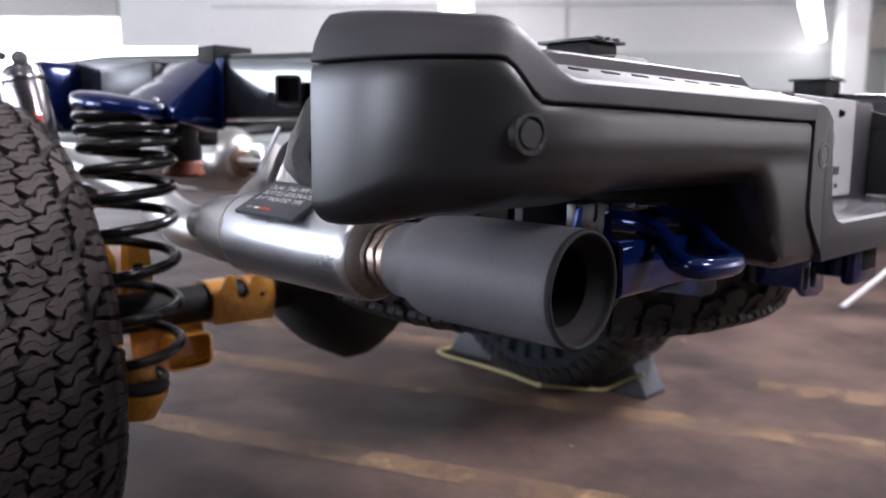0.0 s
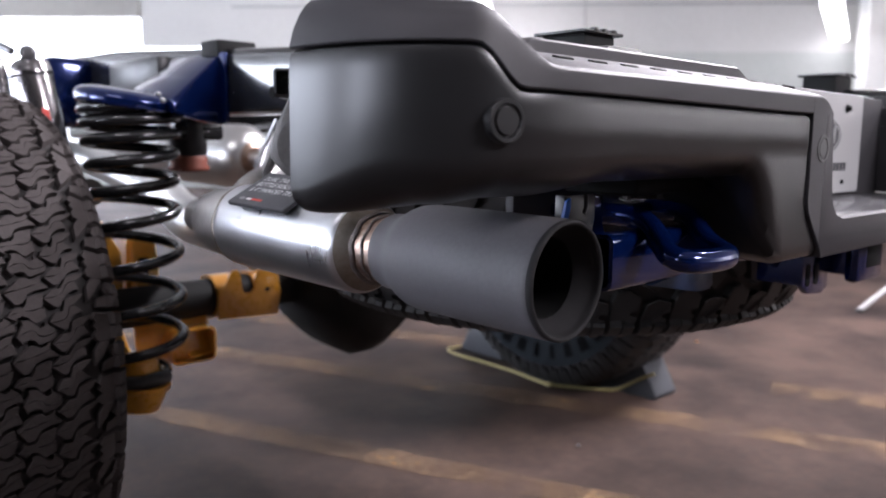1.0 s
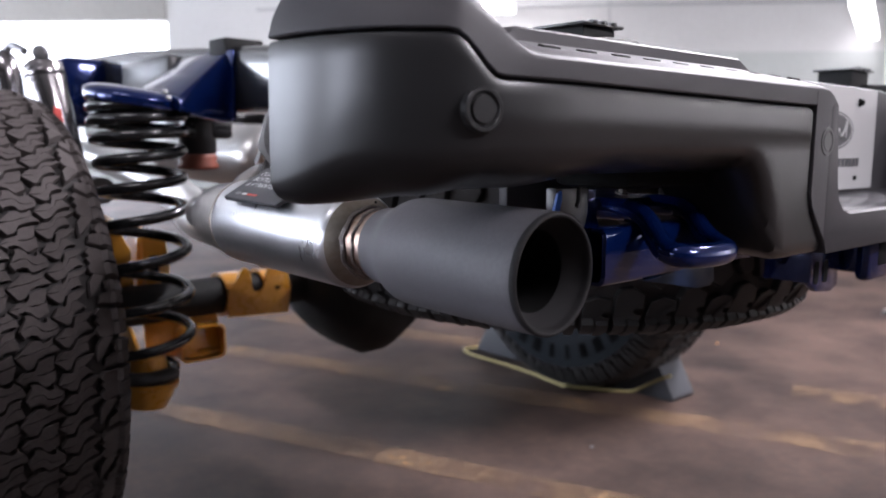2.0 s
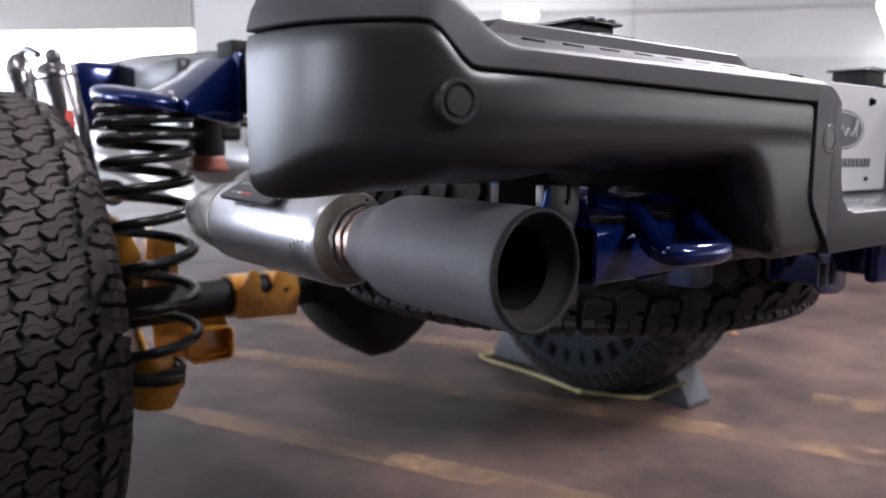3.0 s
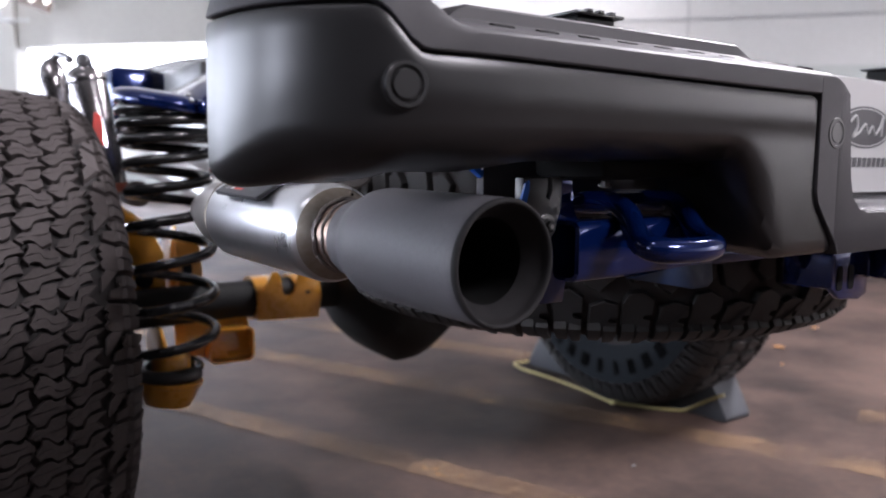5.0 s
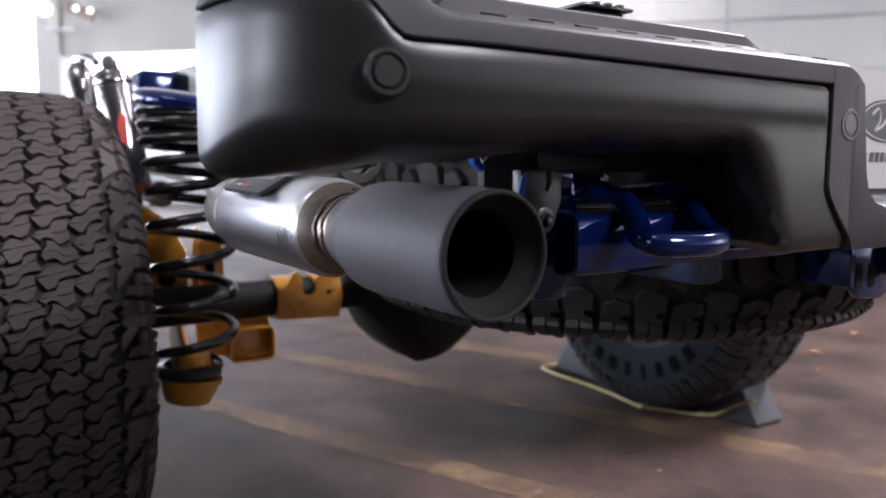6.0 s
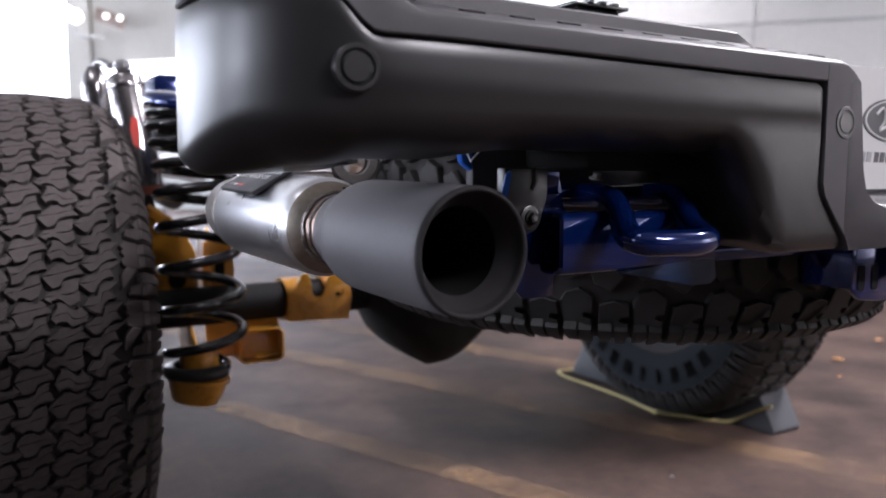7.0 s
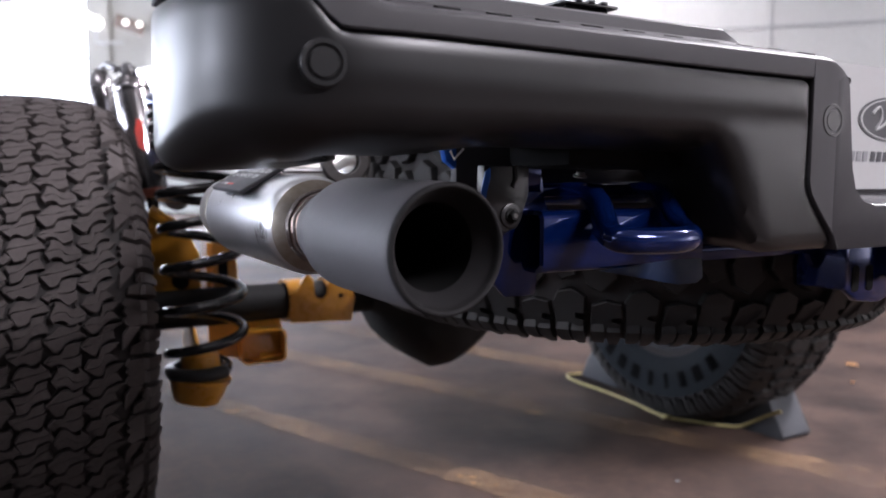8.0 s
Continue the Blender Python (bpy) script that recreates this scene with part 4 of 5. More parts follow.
part("arm_plate", plate([(-0.13, -0.075), (0.02, -0.075), (0.05, -0.02), (0.03, 0.03), (-0.04, 0.02), (-0.13, -0.06)], (-0.600, -0.0, 0.39), (0, 1, 0), (0, 0, 1), 0.006, 0.001), M_ORANGE, seat)
part("pilot", lathe([(0, 0.036), (0.035, 0.033), (0.045, 0.024), (0.046, 0.0002)], (SPX - 0.012, SPY, 0.345), (0, 0, 1), 30), M_ORANGE, seat)
shelf = part("lower_bracket", plate([(-0.565, 0.085), (-0.44, 0.095), (-0.418, 0.08), (-0.412, 0.02), (-0.43, 0.0), (-0.47, -0.005), (-0.565, 0.02)], (0, -0.03, 0.335), (1, 0, 0), (0, 0.2, 1), 0.005, 0.001), M_ORANGE, chassis, "orange folded lower bracket")
ch = bmesh.new()
o, i_ = rounded(-0.510, 0.330, -0.418, 0.398, 0.014, 4), rounded(-0.506, 0.334, -0.422, 0.394, 0.011, 4)
loft([[Vector((x, y, z)) for x, z in l] for y, l in ((0.0, o), (-0.058, o), (-0.059, i_), (-0.004, i_))], bm=ch)
part("channel", ch, M_ORANGE, shelf, "open folded channel")
part("fold", plate([(-0.47, 0.0), (-0.418, 0.01), (-0.412, 0.07), (-0.46, 0.075)], (0, -0.055, 0.338), (1, 0, 0), (0, 1, 0.25), 0.004, 0.001), M_ORANGE, shelf)
tower = part("shock_bracket", plate([(-0.05, -0.005), (0.05, -0.005), (0.046, 0.10), (0.018, 0.155), (-0.035, 0.19), (-0.05, 0.185)], (-0.614, 0.03, 0.45), (0.92, -0.39, 0), (0, 0, 1), 0.006, 0.001), M_ORANGE, chassis, "orange shock bracket on the axle")
part("slot", plate(rounded(-0.012, 0.03, 0.022, 0.062, 0.015), (-0.612, 0.0225, 0.45), (0.92, -0.39, 0), (0, 0, 1), 0.001), M_DEEP_BLACK, tower)
part("cheek", plate([(-0.556, 0.0), (-0.492, 0.0), (-0.490, 0.06), (-0.496, 0.125), (-0.552, 0.122)], (0, 0.04, 0.447), (1, 0, 0), (0, 0, 1), 0.006, 0.001), M_ORANGE, tower)
part("slot", plate(rounded(-0.530, 0.05, -0.510, 0.085, 0.004), (0, 0.0335, 0.447), (1, 0, 0), (0, 0, 1), 0.0006), M_DEEP_BLACK, tower)
part("gusset", plate([(-0.04, 0.0), (0.08, 0.0), (0.07, 0.12), (0.0, 0.15)], (-0.545, 0.04, 0.447), (0, 1, 0), (0, 0, 1), 0.006, 0.001), M_ORANGE, tower)
part("top_fold", plate([(0.0, 0.0), (0.062, -0.042), (0.070, -0.030), (0.008, 0.012)], (-0.660, 0.045, 0.636), (0.92, -0.39, 0), (0, -0.35, 1), 0.02, 0.002), M_ORANGE, tower)
part("lock_nut", bolt((-0.575, 0.008, 0.468), (-0.4, -0.9, 0), 0.010, 0.012), M_BOLT, tower, "zinc nut")
part("link_arm", tube([(-0.60, 0.07, 0.660), (-0.55, 0.5, 0.66), (-0.5, 1.1, 0.66)], 0.026, 16), M_CAST, chassis, "dark grey trailing link")

# ---- damper with its reservoir ----
S0, S1 = Vector((-0.617, 0.085, 0.47)), Vector((-0.672, 0.155, 0.905))
damper = part("shock_absorber", tube([S0, S0.lerp(S1, 0.42), S0.lerp(S1, 0.43), S0.lerp(S1, 0.955), S0.lerp(S1, 0.985), S1, S1 + Vector((0, 0, 0.006))], [0.011, 0.011, 0.036, 0.036, 0.033, 0.022, 0.006], 28), M_SHOCK, chassis, "bare alloy shock absorber", sharp=0.8)
part("band", tube([S0.lerp(S1, 0.43), S0.lerp(S1, 0.47)], 0.0375, 28), M_STOP, damper, "red-brown collar")
part("top_cap", tube([S0.lerp(S1, 0.925), S0.lerp(S1, 0.93), S0.lerp(S1, 0.95), S0.lerp(S1, 0.955)], [0.0361, 0.0368, 0.0368, 0.0361], 28), M_SHOCK, damper)
part("eye", lathe([(-0.015, 0.008), (-0.015, 0.015), (0.015, 0.015), (0.015, 0.008)], S1 + Vector((0, 0, 0.012)), (0.3, 1, 0), 24), M_SHOCK, damper)
part("top_bolt", bolt(S1 + Vector((-0.006, -0.022, 0.012)), (-0.3, -1, 0), 0.009, 0.012), M_BOLT, damper, "zinc bolt")
part("decal", plate([(-0.008, -0.03), (0.002, -0.04), (0.008, -0.01), (0.009, 0.022), (-0.002, 0.026), (-0.009, 0.0)], S0.lerp(S1, 0.74) + Vector((-0.006, -0.0395, 0)), (1, -0.1, 0), S1 - S0, 0.002), M_RED, damper, "plain red mark")
reservoir = part("reservoir", tube([(-0.700, 0.215, 0.66), (-0.702, 0.22, 0.68), (-0.715, 0.235, 0.885), (-0.716, 0.237, 0.91), (-0.716, 0.238, 0.925)], [0.02, 0.027, 0.027, 0.022, 0.012], 24), M_SHOCK, chassis, "bare alloy shock reservoir")
part("hose_fitting", tube(curve([(-0.716, 0.235, 0.922), (-0.705, 0.22, 0.934), (-0.690, 0.19, 0.922)], 5), 0.008, 12), M_BOLT, reservoir)
part("shock_tower", box((-0.505, 0.50, 0.863), (0.125, 0.20, 0.155), 0.018), M_BLUE, chassis, "glossy blue shock tower")

# ---- hangers and brackets by the bumper ----
hanger = part("hanger_bracket", plate([(-0.016, 0.0), (0.0, -0.018), (0.025, -0.022), (0.05, -0.01), (0.05, 0.08), (0.038, 0.09), (0.026, 0.085), (0.012, 0.055), (-0.008, 0.03)], (-0.752, -0.862, 0.748), (0.66, -0.75, 0), (0, 0, 1), 0.016, 0.005), M_CAST, chassis, "cast grey bumper bracket")
part("eyelet", lathe([(-0.012, 0.012), (-0.012, 0.026), (0.012, 0.026), (0.012, 0.012)], (-0.752, -0.895, 0.757), (-0.75, -0.66, 0), 28), M_CAST, hanger)
part("hanger_rod", tube(curve([(-0.575, -0.60, 0.770), (-0.600, -0.605, 0.762), (-0.622, -0.615, 0.735), (-0.645, -0.64, 0.716), (-0.656, -0.68, 0.708)], 5), 0.005, 10), M_BLACK_SATIN, hanger)
part("isolator", box((-0.585, -0.66, 0.748), (0.04, 0.022, 0.035), 0.010, 3), M_BLACK_SATIN, hanger, "black rubber hanger isolator")
part("bright_strip", box((-0.60, -0.564, 0.757), (0.003, 0.007, 0.084), 0.001, 1, Matrix.Rotation(radians(43), 4, "X")), M_BOLT, hanger, "bright steel strip")
part("hanger_eye", lathe([(-0.010, 0.015), (-0.012, 0.017), (-0.012, 0.026), (-0.009, 0.029), (0.009, 0.029), (0.012, 0.026), (0.012, 0.015)], (-0.568, -0.72, 0.724), (0.3, 1, 0), 30), M_CAST, hanger)
part("thin_rod", tube([(-0.645, -0.722, 0.7125), (-0.588, -0.716, 0.7125)], 0.0035, 10), M_BOLT, hanger, "thin bright steel rod")

# ---- bumper beam, tow hook and hitch ----
beam = bmesh.new()
o, i_ = rounded(-0.016, -0.0265, 0.016, 0.0265, 0.007, 3), rounded(-0.0125, -0.023, 0.0125, 0.023, 0.005, 3)
loft([[Vector((x, -1.0455 + p, 0.6515 + q)) for p, q in l] for x, l in ((-0.345, o), (-0.534, o), (-0.5355, i_), (-0.36, i_))], bm=beam)
beam = part("bumper_beam", beam, M_BLUE, chassis, "glossy blue square bumper beam")
part("end_plate", plate([(-0.560, 0.622), (-0.545, 0.606), (-0.513, 0.606), (-0.513, 0.626), (-0.505, 0.682), (-0.512, 0.690), (-0.516, 0.712), (-0.545, 0.713), (-0.560, 0.690)], (0, -0.9435, 0), (1, 0, 0), (0, -0.12, 1), 0.0065, 0.001), M_BLUE, beam)
part("flange", plate([(-0.545, 0.0), (-0.513, 0.0), (-0.512, 0.012), (-0.519, 0.018), (-0.519, 0.036), (-0.545, 0.036)], (0, -1.026, 0.679), (1, 0, 0), (0, -0.22, 1), 0.004, 0.001), M_BLUE, beam)
part("gusset", plate([(-0.47, -0.010), (-0.345, 0.0), (-0.342, -0.023), (-0.35, -0.028), (-0.375, -0.028)], (0, -1.056, 0.634), (1, 0, 0), (0, 0.0, 1), 0.005, 0.001), M_BLUE_SHADE, beam, "blue gusset in the shaded copy of the paint")
part("cross_bar", box((-0.22, -1.03, 0.634), (0.30, 0.034, 0.020), 0.005, 2, None), M_BLUE, beam)
part("cross_bar", box((0.22, -1.03, 0.634), (0.30, 0.034, 0.020), 0.005, 2, None), M_BLUE, beam)
part("stay", plate([(0, 0), (0.004, 0), (0.0055, 0.018), (0.0085, 0.030), (0.0085, 0.039), (0.004, 0.036), (0.001, 0.020)], (-0.582, -1.036, 0.675), (0.8, -0.4, 0), (0, 0, 1), 0.006, 0.001), M_TAB, beam, "blue strap end, brightened as if lit")
# Block and plate added to fill the cavity; its darkness is their colour.
part("backing_block", box((-0.410, -1.028, 0.752), (0.218, 0.09, 0.076), 0.008), M_DEEP_BLACK, chassis, "added black block behind the bumper skin")
part("cross_plate", box((-0.43, -0.955, 0.715), (0.26, 0.012, 0.085), 0.003), M_COVER, chassis, "added dark plate behind the tow hook")
clip = part("plastic_bracket", plate([(-0.573, 0.676), (-0.569, 0.664), (-0.558, 0.659), (-0.546, 0.663), (-0.540, 0.674), (-0.540, 0.684), (-0.534, 0.691), (-0.534, 0.716), (-0.580, 0.716), (-0.580, 0.690)], (0, -1.028, 0), (1, 0, 0), (0, 0, 1), 0.012, 0.002), M_BLACK_SATIN, chassis, "dark grey moulded bracket")
part("rib", tube([(-0.549, -1.0402, 0.716), (-0.549, -1.0402, 0.704), (-0.552, -1.0402, 0.698)], 0.0022, 8), M_BLACK_SATIN, clip)
part("washer", lathe([(0, 0.0105), (0.0016, 0.0103), (0.0022, 0.0090), (0.0022, 0.004)], (-0.5535, -1.0402, 0.674), (0, -1, 0), 28), M_BLACK_SATIN, clip)
bolt_head = part("flange_bolt", bolt((-0.5535, -1.0424, 0.674), (0, -1, 0), 0.0046, 0.006), M_CAST_BLACK, clip, "flanged bolt head")
part("socket", lathe([(0, 0.0022), (0.0003, 0.0022), (0.0003, 0.0001)], (-0.5535, -1.0484, 0.674), (0, -1, 0), 6), M_CAST, bolt_head)
hook = [(-0.468, -0.97, 0.690), (-0.470, -1.035, 0.691), (-0.477, -1.062, 0.684), (-0.487, -1.083, 0.669), (-0.495, -1.098, 0.660), (-0.489, -1.114, 0.656), (-0.45, -1.121, 0.655), (-0.424, -1.117, 0.656), (-0.412, -1.101, 0.659), (-0.406, -1.083, 0.667), (-0.396, -1.062, 0.684), (-0.384, -1.035, 0.691), (-0.382, -0.97, 0.690)]
tab = part("recovery_tab", plate([(-0.580, 0.76), (-0.519, 0.76), (-0.521, 0.725), (-0.529, 0.712), (-0.552, 0.708), (-0.570, 0.720)], (0, -0.95, 0), (1, 0, 0), (0, 0, 1), 0.010, 0.003), M_TAB, chassis, "blue tab under the bumper, brightened as if lit")
part("print_mark", tube([(-0.566, -0.961, 0.730), (-0.562, -0.961, 0.722), (-0.552, -0.961, 0.732)], 0.0012, 6), M_WHITE_INK, tab, "small white mark")
part("tow_hook", tube(curve(hook, 7), 0.0112, 20), M_BLUE, chassis, "glossy blue bent-rod tow hook")
part("mount_bolt", bolt((-0.471, -1.030, 0.7065), (0, -0.3, 1), 0.0045, 0.006), M_CAST, chassis, "dark steel bolt")
part("hook_base", box((-0.437, -0.975, 0.694), (0.13, 0.07, 0.012), 0.003), M_BLUE, chassis, "blue hook base plate")

hitch = part("hitch_receiver", box((0.0, -1.03, 0.628), (0.075, 0.16, 0.075), 0.006), M_BLUE, chassis, "glossy blue hitch receiver")
part("receiver_mouth", box((0.0, -1.1085, 0.628), (0.054, 0.006, 0.054), 0.004), M_DEEP_BLACK, hitch)
part("collar", box((0.0, -1.098, 0.628), (0.092, 0.02, 0.092), 0.008), M_BLUE, hitch)
for sx in (-1, 1):
    tri_ = [(-0.178, 0.648), (-0.135, 0.648), (-0.128, 0.600), (-0.150, 0.612)]
    part("side_plate", plate([(x * -sx, z) for x, z in tri_][::-sx], (0, -1.035, 0), (1, 0, 0), (0, 0, 1), 0.008, 0.001), M_BLUE, hitch)
    eye_ = [(-0.136, 0.650), (-0.050, 0.650), (-0.050, 0.574), (-0.070, 0.568), (-0.112, 0.572), (-0.130, 0.584), (-0.136, 0.605)]
    part("chain_plate", plate([(x * -sx, z) for x, z in eye_][::-sx], (0, -1.062, 0), (1, 0, 0), (0, 0, 1), 0.010, 0.003), M_BLUE, hitch)
    for x in (-0.118, -0.092):
        part("chain_slot", plate(rounded(sx * -x - 0.006, 0.583, sx * -x + 0.006, 0.612, 0.005), (0, -1.0725, 0), (1, 0, 0), (0, 0, 1), 0.0006), M_DEEP_BLACK, hitch)
    part("flange", box((sx * 0.136, -1.045, 0.618), (0.008, 0.06, 0.064), 0.002), M_BLUE, hitch)


# ---- wheels ----
TR = 0.428


def crown(w):
    return TR - 0.011 * (abs(w) / 0.13) ** 2 - 0.024 * (max(0.0, abs(w) - 0.092) / 0.051) ** 2


def carcass():
    side = [(0.0, TR - 0.013), (0.06, TR - 0.0145), (0.10, TR - 0.018), (0.122, TR - 0.032), (0.136, TR - 0.050), (0.147, TR - 0.075), (0.1535, TR - 0.10), (0.152, TR - 0.135), (0.143, TR - 0.165), (0.128, TR - 0.188), (0.112, TR - 0.199), (0.106, TR - 0.207)]
    prof = [(-w, r) for w, r in side[::-1]] + side[1:]
    return lathe(prof, (0, 0, 0), (1, 0, 0), 96)


def rim():
    prof = [(-0.112, 0.222), (-0.118, 0.226), (-0.118, 0.216), (-0.10, 0.205), (-0.03, 0.190), (0.03, 0.190), (0.10, 0.205), (0.118, 0.216), (0.118, 0.226), (0.112, 0.222)]
    bm = lathe(prof, (0, 0, 0), (1, 0, 0), 64)
    lathe([(-0.02, 0.0002), (-0.02, 0.08), (-0.035, 0.15), (-0.03, 0.191), (-0.02, 0.191), (-0.02, 0.15), (0.0, 0.08), (0.0, 0.0002)], (0, 0, 0), (1, 0, 0), 64, bm=bm)
    return bm


PITCH = 30
COLUMN = 45.0
ROUND = 2 * math.pi * TR / PITCH * 1000            # one pitch of the tread, in millimetres
STEP = [(0.0, 4.0), (0.12, 6.0), (0.32, 6.0), (0.44, 3.0), (0.54, -3.5), (0.66, -6.0), (0.88, -6.0), (1.0, -4.0)]


def column_edge(x, y):
    """The zigzag groove between two columns of blocks."""
    return x + 6.5 * math.sin(2 * math.pi * y / (ROUND / 3) + x * 0.9) + 3.5 * math.sin(2 * math.pi * y / ROUND + x * 0.7)


def hooked_blocks(gap=6.8, sipe=0.9):
    """Interlocking hooked blocks of one pitch, four columns of three, each cut in two by a sipe."""
    rows, cells = ROUND / 3, []
    rnd = random.Random(5)
    start = [(0.5 * (c % 2) + 0.21 * c) * rows for c in range(4)]
    for c in range(4):
        bend = [rnd.choice((1, -1)) * rnd.uniform(0.8, 1.5) for _ in range(3)]
        x0, x1 = (c - 2) * COLUMN, (c - 1) * COLUMN
        for r in range(3):
            cuts = [gap / 2 * rnd.uniform(0.8, 1.1), rows * rnd.uniform(0.44, 0.56), rows - gap / 2 * rnd.uniform(0.8, 1.1)]
            cell = []
            for k in range(2):
                y0 = cuts[k] + (sipe / 2 if k else 0)
                y1 = cuts[k + 1] - (sipe / 2 if k < 1 else 0)
                poly = []
                for line, y in ((STEP, y0), (STEP[::-1], y1)):
                    for u, v in line:
                        yy = start[c] + r * rows + y + v * mix(bend[r], bend[(r + 1) % 3], y / rows) + 11.0 * (u - 0.5)
                        inset = gap / 2 - 1.2 * math.sin(yy * 0.4)
                        a, b = column_edge(x0, yy) + inset, column_edge(x1, yy) - inset
                        poly.append((a + (b - a) * u, yy + (0.8 * math.sin(u * 14) if 0 < k or line is STEP[::-1] else 0)))
                cell.append([(x / 1000, y / ROUND) for x, y in poly])
            cells.append(cell)
    return cells


def mm(poly):
    return [(x / 1000, y / ROUND) for x, y in poly]


ROAD_SHOULDER = [
    mm([(98, 6), (104, 2), (143, 3), (143, 42), (102, 44), (96, 36), (101, 31), (96, 26), (101, 19), (96, 13)]),
    mm([(104, 51), (143, 48), (143, 86), (127, 87), (118, 74), (122, 68), (106, 62)]),
    mm([(94, 60), (101, 67), (110, 78), (120, 91), (103, 93), (95, 82)]),
]
MUD_SHOULDER = [
    mm([(80, 5), (92, -2), (143, 0), (143, 35), (116, 37), (113, 26), (107, 26), (106, 38), (86, 39), (76, 22)]),
    mm([(96, 47), (143, 43), (143, 81), (120, 83), (117, 72), (111, 73), (110, 85), (94, 83), (90, 65)]),
]
MUD_CENTRE = [
    mm([(8, 2), (50, -5), (66, 10), (60, 26), (36, 22), (28, 34), (12, 36), (3, 20)]),
    mm([(16, 46), (30, 40), (44, 33), (70, 40), (80, 60), (62, 78), (42, 69), (22, 79), (6, 64)]),
]


def on_tread(w, s, drop):
    """A place on the tread: w across, s round in pitches, drop below the running surface."""
    a = s * 2 * math.pi / PITCH
    r = crown(w) - drop
    return Vector((w, r * math.sin(a), r * math.cos(a)))


def add_block(bm, poly, tight=False):
    cw = sum(p[0] for p in poly) / len(poly)
    cs = sum(p[1] for p in poly) / len(poly)
    rows = []
    for grow, drop in (((0.98, 0.0), (1.0, 0.0007), (1.0, 0.012)) if tight else ((0.93, 0.0), (0.975, 0.0007), (1.0, 0.0026), (1.02, 0.012))):
        rows.append([bm.verts.new(on_tread(cw + (w - cw) * grow, cs + (s - cs) * grow, drop)) for w, s in poly])
    bm.faces.new(rows[0])
    n = len(poly)
    for a, b in zip(rows, rows[1:]):
        for i in range(n):
            j = (i + 1) % n
            bm.faces.new((a[i], b[i], b[j], a[j]))


def add_lug(bm, poly, sgn, part_=(0.0, 1.0), drop=0.0):
    """The shoulder block's lug, drawn down over the tyre's wall."""
    a0, a1 = min(p[1] for p in poly) + 0.03, max(p[1] for p in poly) - 0.03
    s0, s1 = mix(a0, a1, part_[0]), mix(a0, a1, part_[1])
    rows = []
    for w, d, g in ((0.130, 0.008, 0.0), (0.1415, 0.020, 0.0), (0.1505, 0.043, 0.01), (0.1545, 0.066 + drop, 0.03), (0.150, 0.070 + drop, 0.04)):
        rim_ = []
        for s in (s0 + g, (s0 + s1) / 2, s1 - g):
            a = s * 2 * math.pi / PITCH
            r = TR - 0.0105 - d
            rim_.append(Vector((sgn * w, r * math.sin(a), r * math.cos(a))))
        rows.append(rim_ + [Vector((p.x - sgn * 0.012, p.y * 0.985, p.z * 0.985)) for p in rim_[::-1]])
    loft(rows, bm=bm)


def shoulder_builders(polys):
    out = []
    for sgn in (1, -1):
        for k, poly in enumerate(polys):
            def shoulder(bm, off, poly=poly, sgn=sgn, k=k):
                pts = [(sgn * w, s * sgn + (0.35 if sgn < 0 else 0) + off) for w, s in poly]
                add_block(bm, pts)
                if max(p[0] for p in poly) > 0.14:
                    add_lug(bm, pts, sgn, (0.0, 0.46), 0.006 * k)
                    add_lug(bm, pts, sgn, (0.55, 1.0), -0.014)
            out.append(shoulder)
    return out


def road_builders():
    """One function for each block of a pitch; each adds its block to a bmesh, turned by so many pitches."""
    out = shoulder_builders(ROAD_SHOULDER)
    for cell in hooked_blocks():
        def centre_block(bm, off, cell=cell):
            for slab in cell:
                add_block(bm, [(w, s + off) for w, s in slab], True)
        out.append(centre_block)
    return out


def mud_builders():
    out = shoulder_builders(MUD_SHOULDER)
    for sgn in (1, -1):
        for poly in MUD_CENTRE:
            def chunk(bm, off, poly=poly, sgn=sgn):
                add_block(bm, [(sgn * w, s * sgn + (0.35 if sgn < 0 else 0) + off) for w, s in poly])
            out.append(chunk)
    return out


ROAD, MUD = road_builders(), mud_builders()


def block_mesh(fill, mat):
    bm = bmesh.new()
    fill(bm, 0.0)
    finish(bm, 0.5)
    me = bpy.data.meshes.new("tread_block")
    bm.to_mesh(me)
    bm.free()
    me.materials.append(mat)
    return me


ROAD_MESH = [block_mesh(b, M_RUBBER) for b in ROAD]
# Both mud tyres carry the darker, shaded copy of the rubber.
MUD_MESH = [block_mesh(b, M_RUBBER_SHADE) for b in MUD]


def wheel(parent, at, phase, label, near, turn=None, mud=False):
    """A tyre with its rim and tread. near: first and number of the pitches whose blocks are pieces of their own; the rest is one mesh."""
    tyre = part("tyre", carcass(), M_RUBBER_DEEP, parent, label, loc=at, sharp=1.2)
    if turn is not None:
        tyre.rotation_euler = turn
    part("rim", rim(), M_RIM, tyre, "dark painted wheel rim")
    rest = bmesh.new()
    for i in range(PITCH):
        if (i - near[0]) % PITCH < near[1]:
            for me in (MUD_MESH if mud else ROAD_MESH):
                ob = new("tread_block", me)
                ob.parent = tyre
                ob.rotation_euler = (-(i + phase) * 2 * math.pi / PITCH, 0, 0)
        else:
            for b in (MUD if mud else ROAD):
                b(rest, i + phase)
    if len(rest.verts):
        tagged(part("tread", rest, M_RUBBER_SHADE if mud else M_RUBBER, tyre, sharp=0.5), kind="stuff")
    return tyre


near_tyre = wheel(chassis, (-0.872, -0.012, TR * 0.981 + 0.002), 0.3, "all-terrain tyre with dusty interlocking tread blocks", (16, 13))
near_tyre.scale = (1.0, 0.981, 0.981)
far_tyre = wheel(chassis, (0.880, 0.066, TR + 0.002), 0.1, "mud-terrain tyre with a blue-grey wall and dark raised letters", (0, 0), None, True)
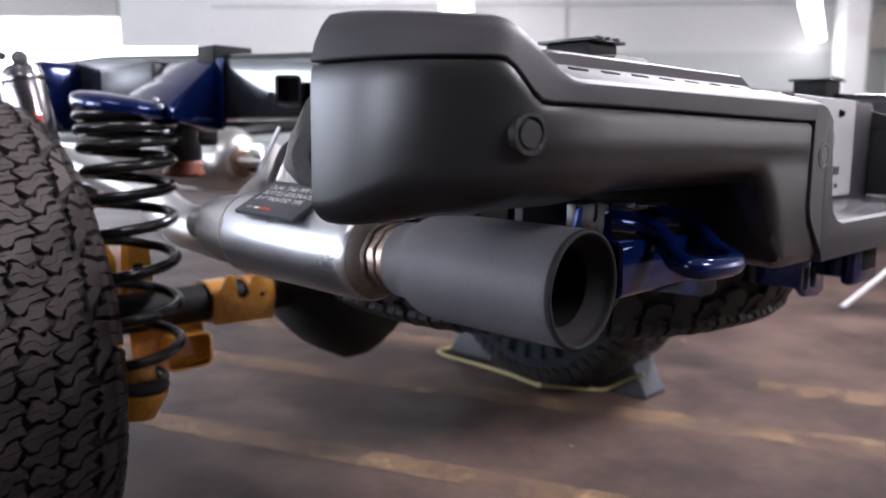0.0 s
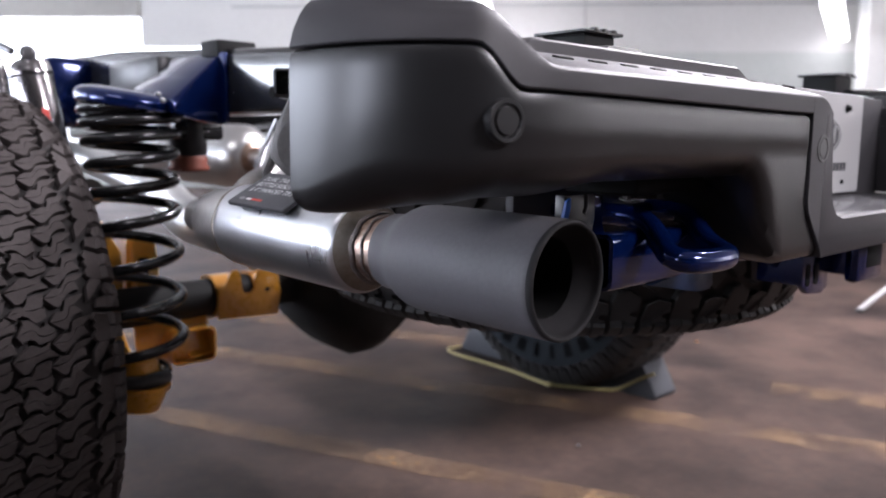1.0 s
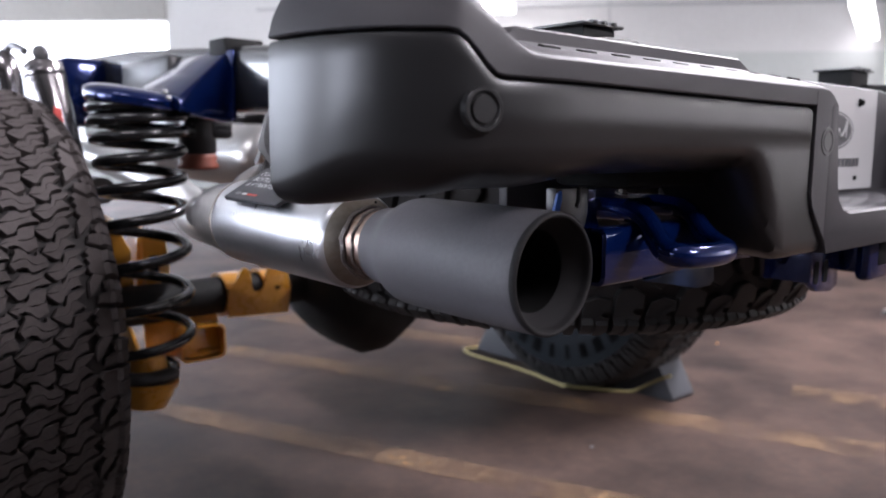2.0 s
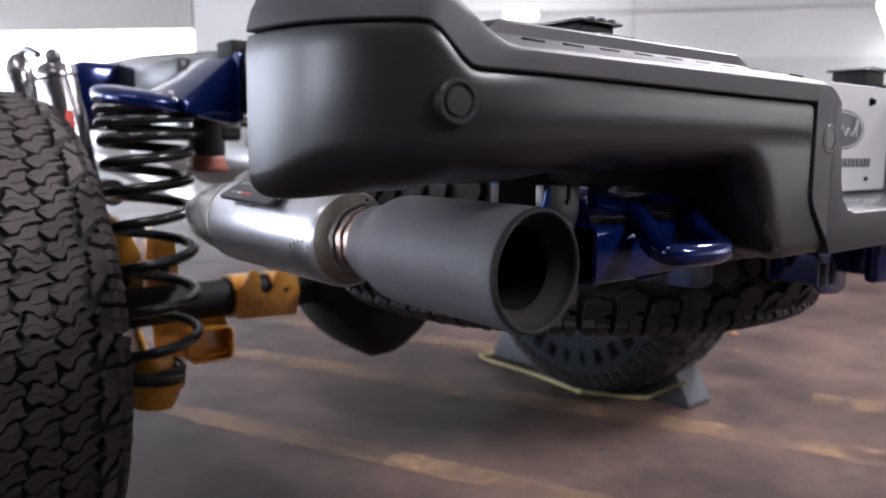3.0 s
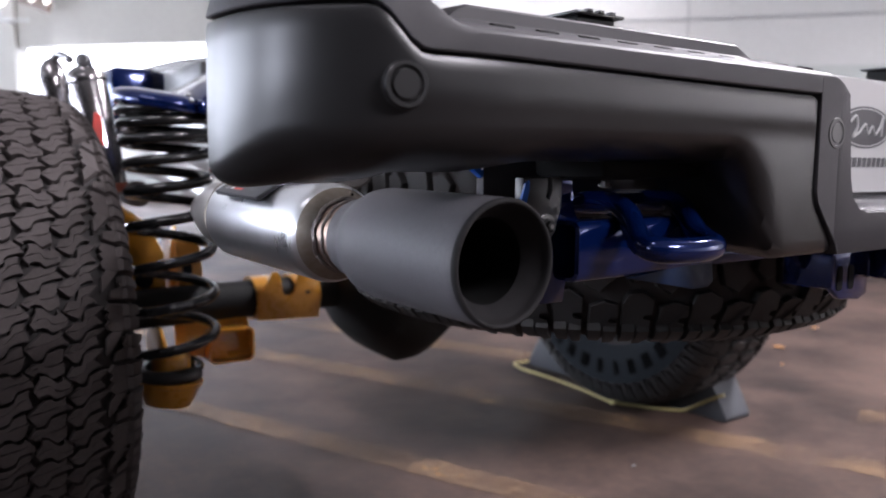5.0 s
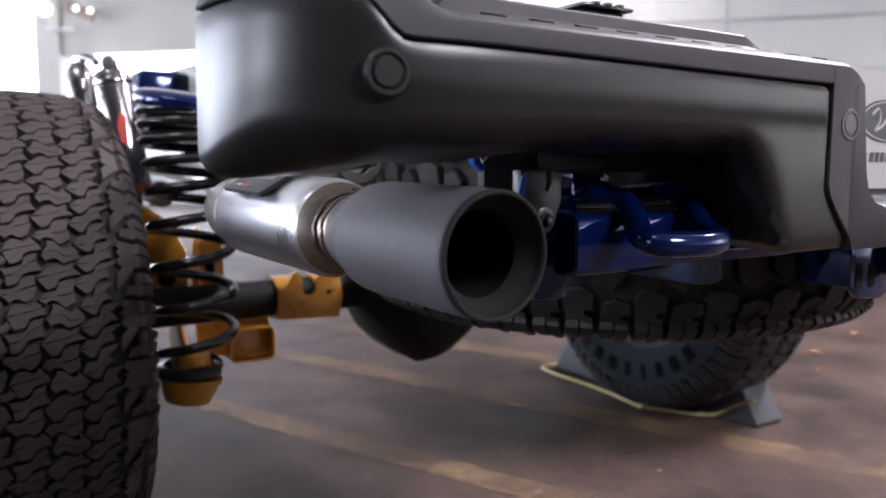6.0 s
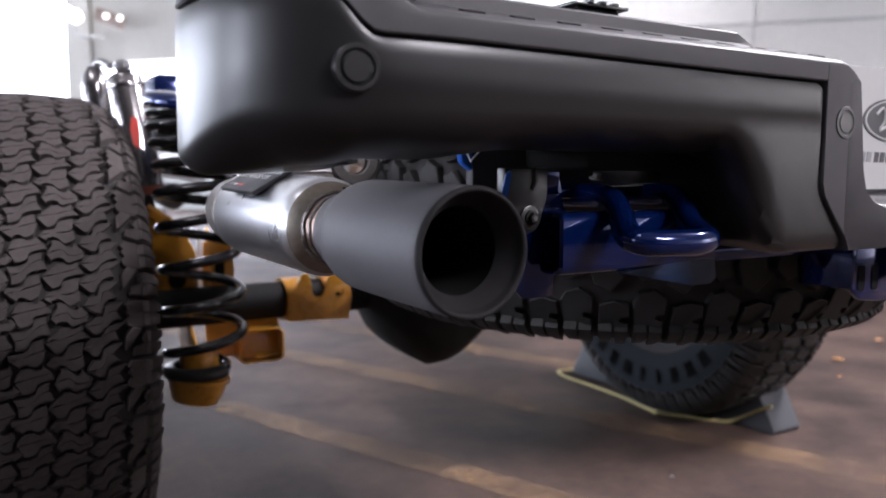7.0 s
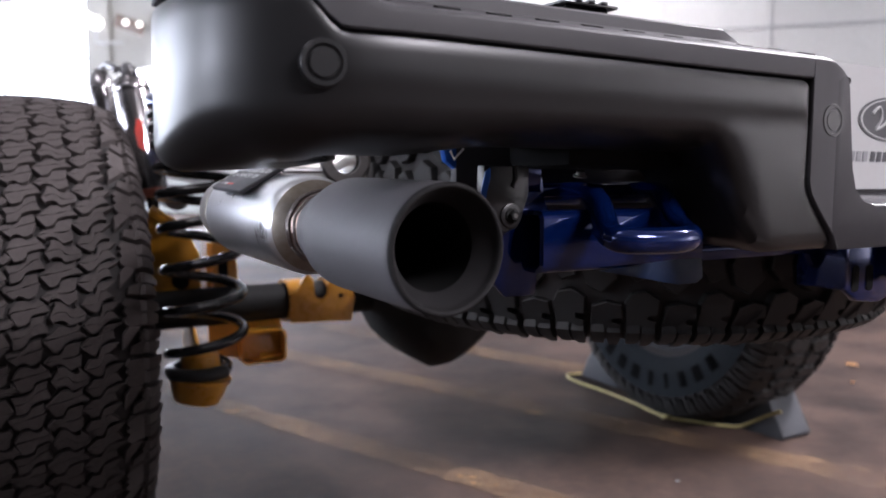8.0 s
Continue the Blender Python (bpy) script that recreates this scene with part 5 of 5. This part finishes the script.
film = lathe([(-0.1545, TR - 0.075), (-0.1565, TR - 0.10), (-0.1555, TR - 0.135), (-0.146, TR - 0.165), (-0.132, TR - 0.186)], (0, 0, 0), (1, 0, 0), 96)
part("sidewall_face", film, M_BLUISH, far_tyre, "blue-grey new sidewall face", sharp=1.2)
for i, wdt in enumerate((0.03, 0.022, 0.028, 0.03, 0.03, 0.018, 0.014, 0.024, 0.03, 0.03)):
    ang = radians(180 - 58 + i * 11.5)
    r0, r1, h = TR - 0.143, TR - 0.100, wdt / 1.75 / (TR - 0.11)
    bar = [Vector((x, r * math.sin(a), r * math.cos(a))) for x, r, a in ((-0.1585, r0, ang - h), (-0.1585, r0, ang + h), (-0.159, r1, ang + h), (-0.159, r1, ang - h))]
    bm = bmesh.new()
    bm.faces.new([bm.verts.new(p) for p in bar])
    bmesh.ops.solidify(bm, geom=bm.faces[:], thickness=0.0025)
    part("letter_bar", bm, M_LETTER_DARK, far_tyre, "plain raised letter bar")

spare = thing("spare_wheel", (-0.005, -0.567, 0.648), "spare mud-terrain wheel slung flat under the frame", "spare wheel")
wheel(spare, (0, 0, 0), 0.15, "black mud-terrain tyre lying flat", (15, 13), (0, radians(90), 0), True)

# ---- chocks, rope and litter ----


def chock(name_at, toe, side):
    """A moulded wedge with a curved face for the tyre and a flat ribbed back."""
    ck = thing("wheel_chock", name_at, "dark grey moulded wheel chock against the tyre", "wheel chock", "wheel chocks")
    poly = [(0.0, 0.0), (0.205, 0.0), (0.21, 0.012), (0.150, 0.118), (0.135, 0.122)] + [(0.135 * (1 - t) ** 1.0 - 0.018 * math.sin(math.pi * t), 0.122 * (1 - t) ** 1.6 + 0.004) for t in (0.2, 0.4, 0.6, 0.8, 0.97)]
    body = part("wedge", plate([(p[0] * toe, p[1]) for p in (poly if toe * side > 0 else poly[::-1])], (0, 0, 0), (0, 1, 0), (0, 0, 1), 0.115 * side, 0.004), M_CHOCK, ck)
    return ck


chock((0.893, -0.045, 0.0), -1, 1)
chock((0.872, 0.345, 0.0), 1, 1)
rope = [(0.888, -0.246, 0.082), (0.887, -0.205, 0.060), (0.885, -0.165, 0.034), (0.872, -0.125, 0.010), (0.850, -0.085, 0.005), (0.81, -0.02, 0.005), (0.768, 0.045, 0.006), (0.775, 0.12, 0.005), (0.79, 0.21, 0.005), (0.80, 0.36, 0.005), (0.80, 0.50, 0.005), (0.825, 0.575, 0.005), (0.875, 0.57, 0.006), (0.91, 0.50, 0.03)]
rp = thing("rope", (0.768, 0.045, 0), "thin yellow rope lying between two wheel chocks", "rope")
part("strand", tube([p - Vector((0.768, 0.045, 0)) for p in curve(rope, 6)], 0.0045, 8), M_ROPE, rp)
part("knot", tube([Vector((0.011 * math.cos(a), 0.011 * math.sin(a), 0.008 + 0.003 * math.sin(2 * a))) for a in (0.35 * i for i in range(19))], 0.0055, 8), M_ROPE, rp)


def leaf(x, y, size, turn_):
    bm = bmesh.new()
    pts = [(0, -0.5), (0.28, -0.2), (0.34, 0.15), (0.12, 0.4), (0.0, 0.55), (-0.2, 0.32), (-0.36, 0.05), (-0.22, -0.3)]
    up = [bm.verts.new((px * size, py * size, 0.006 + 0.012 * abs(px))) for px, py in pts]
    mid = bm.verts.new((0, 0, 0.004))
    for i in range(len(pts)):
        bm.faces.new((mid, up[i], up[(i + 1) % len(pts)]))
    bmesh.ops.solidify(bm, geom=bm.faces[:], thickness=0.001)
    ob = tagged(part("dry_leaf", bm, M_LEAF, None, loc=(x, y, 0.001)), "small dry orange leaf on the floor", "leaf", "dry leaves")
    ob.rotation_euler = (0, 0, turn_)


leaf(1.864, 0.178, 0.05, 0.4)
leaf(2.35, 0.30, 0.045, 1.9)
leaf(1.62, 0.02, 0.02, 2.5)
speck = tagged(part("paper_scrap", box((0, 0, 0.003), (0.009, 0.007, 0.003), 0.001), M_LETTER, None, loc=(0.431, -0.318, 0.0)), "tiny white paper scrap on the floor", "paper scrap")
stand = thing("floor_stand", (2.75, -0.18, 0), "thin bare metal stand leg on the floor", "stand")
part("leg", tube([(0, 0, 0.008), (0.16, -0.09, 0.13), (0.62, -0.34, 0.50)], 0.012, 10), M_METAL_GREY, stand)
part("foot", lathe([(0, 0.018), (0.015, 0.016), (0.016, 0.0002)], (0, 0, 0), (0, 0, 1), 14), M_BLACK_SATIN, stand)
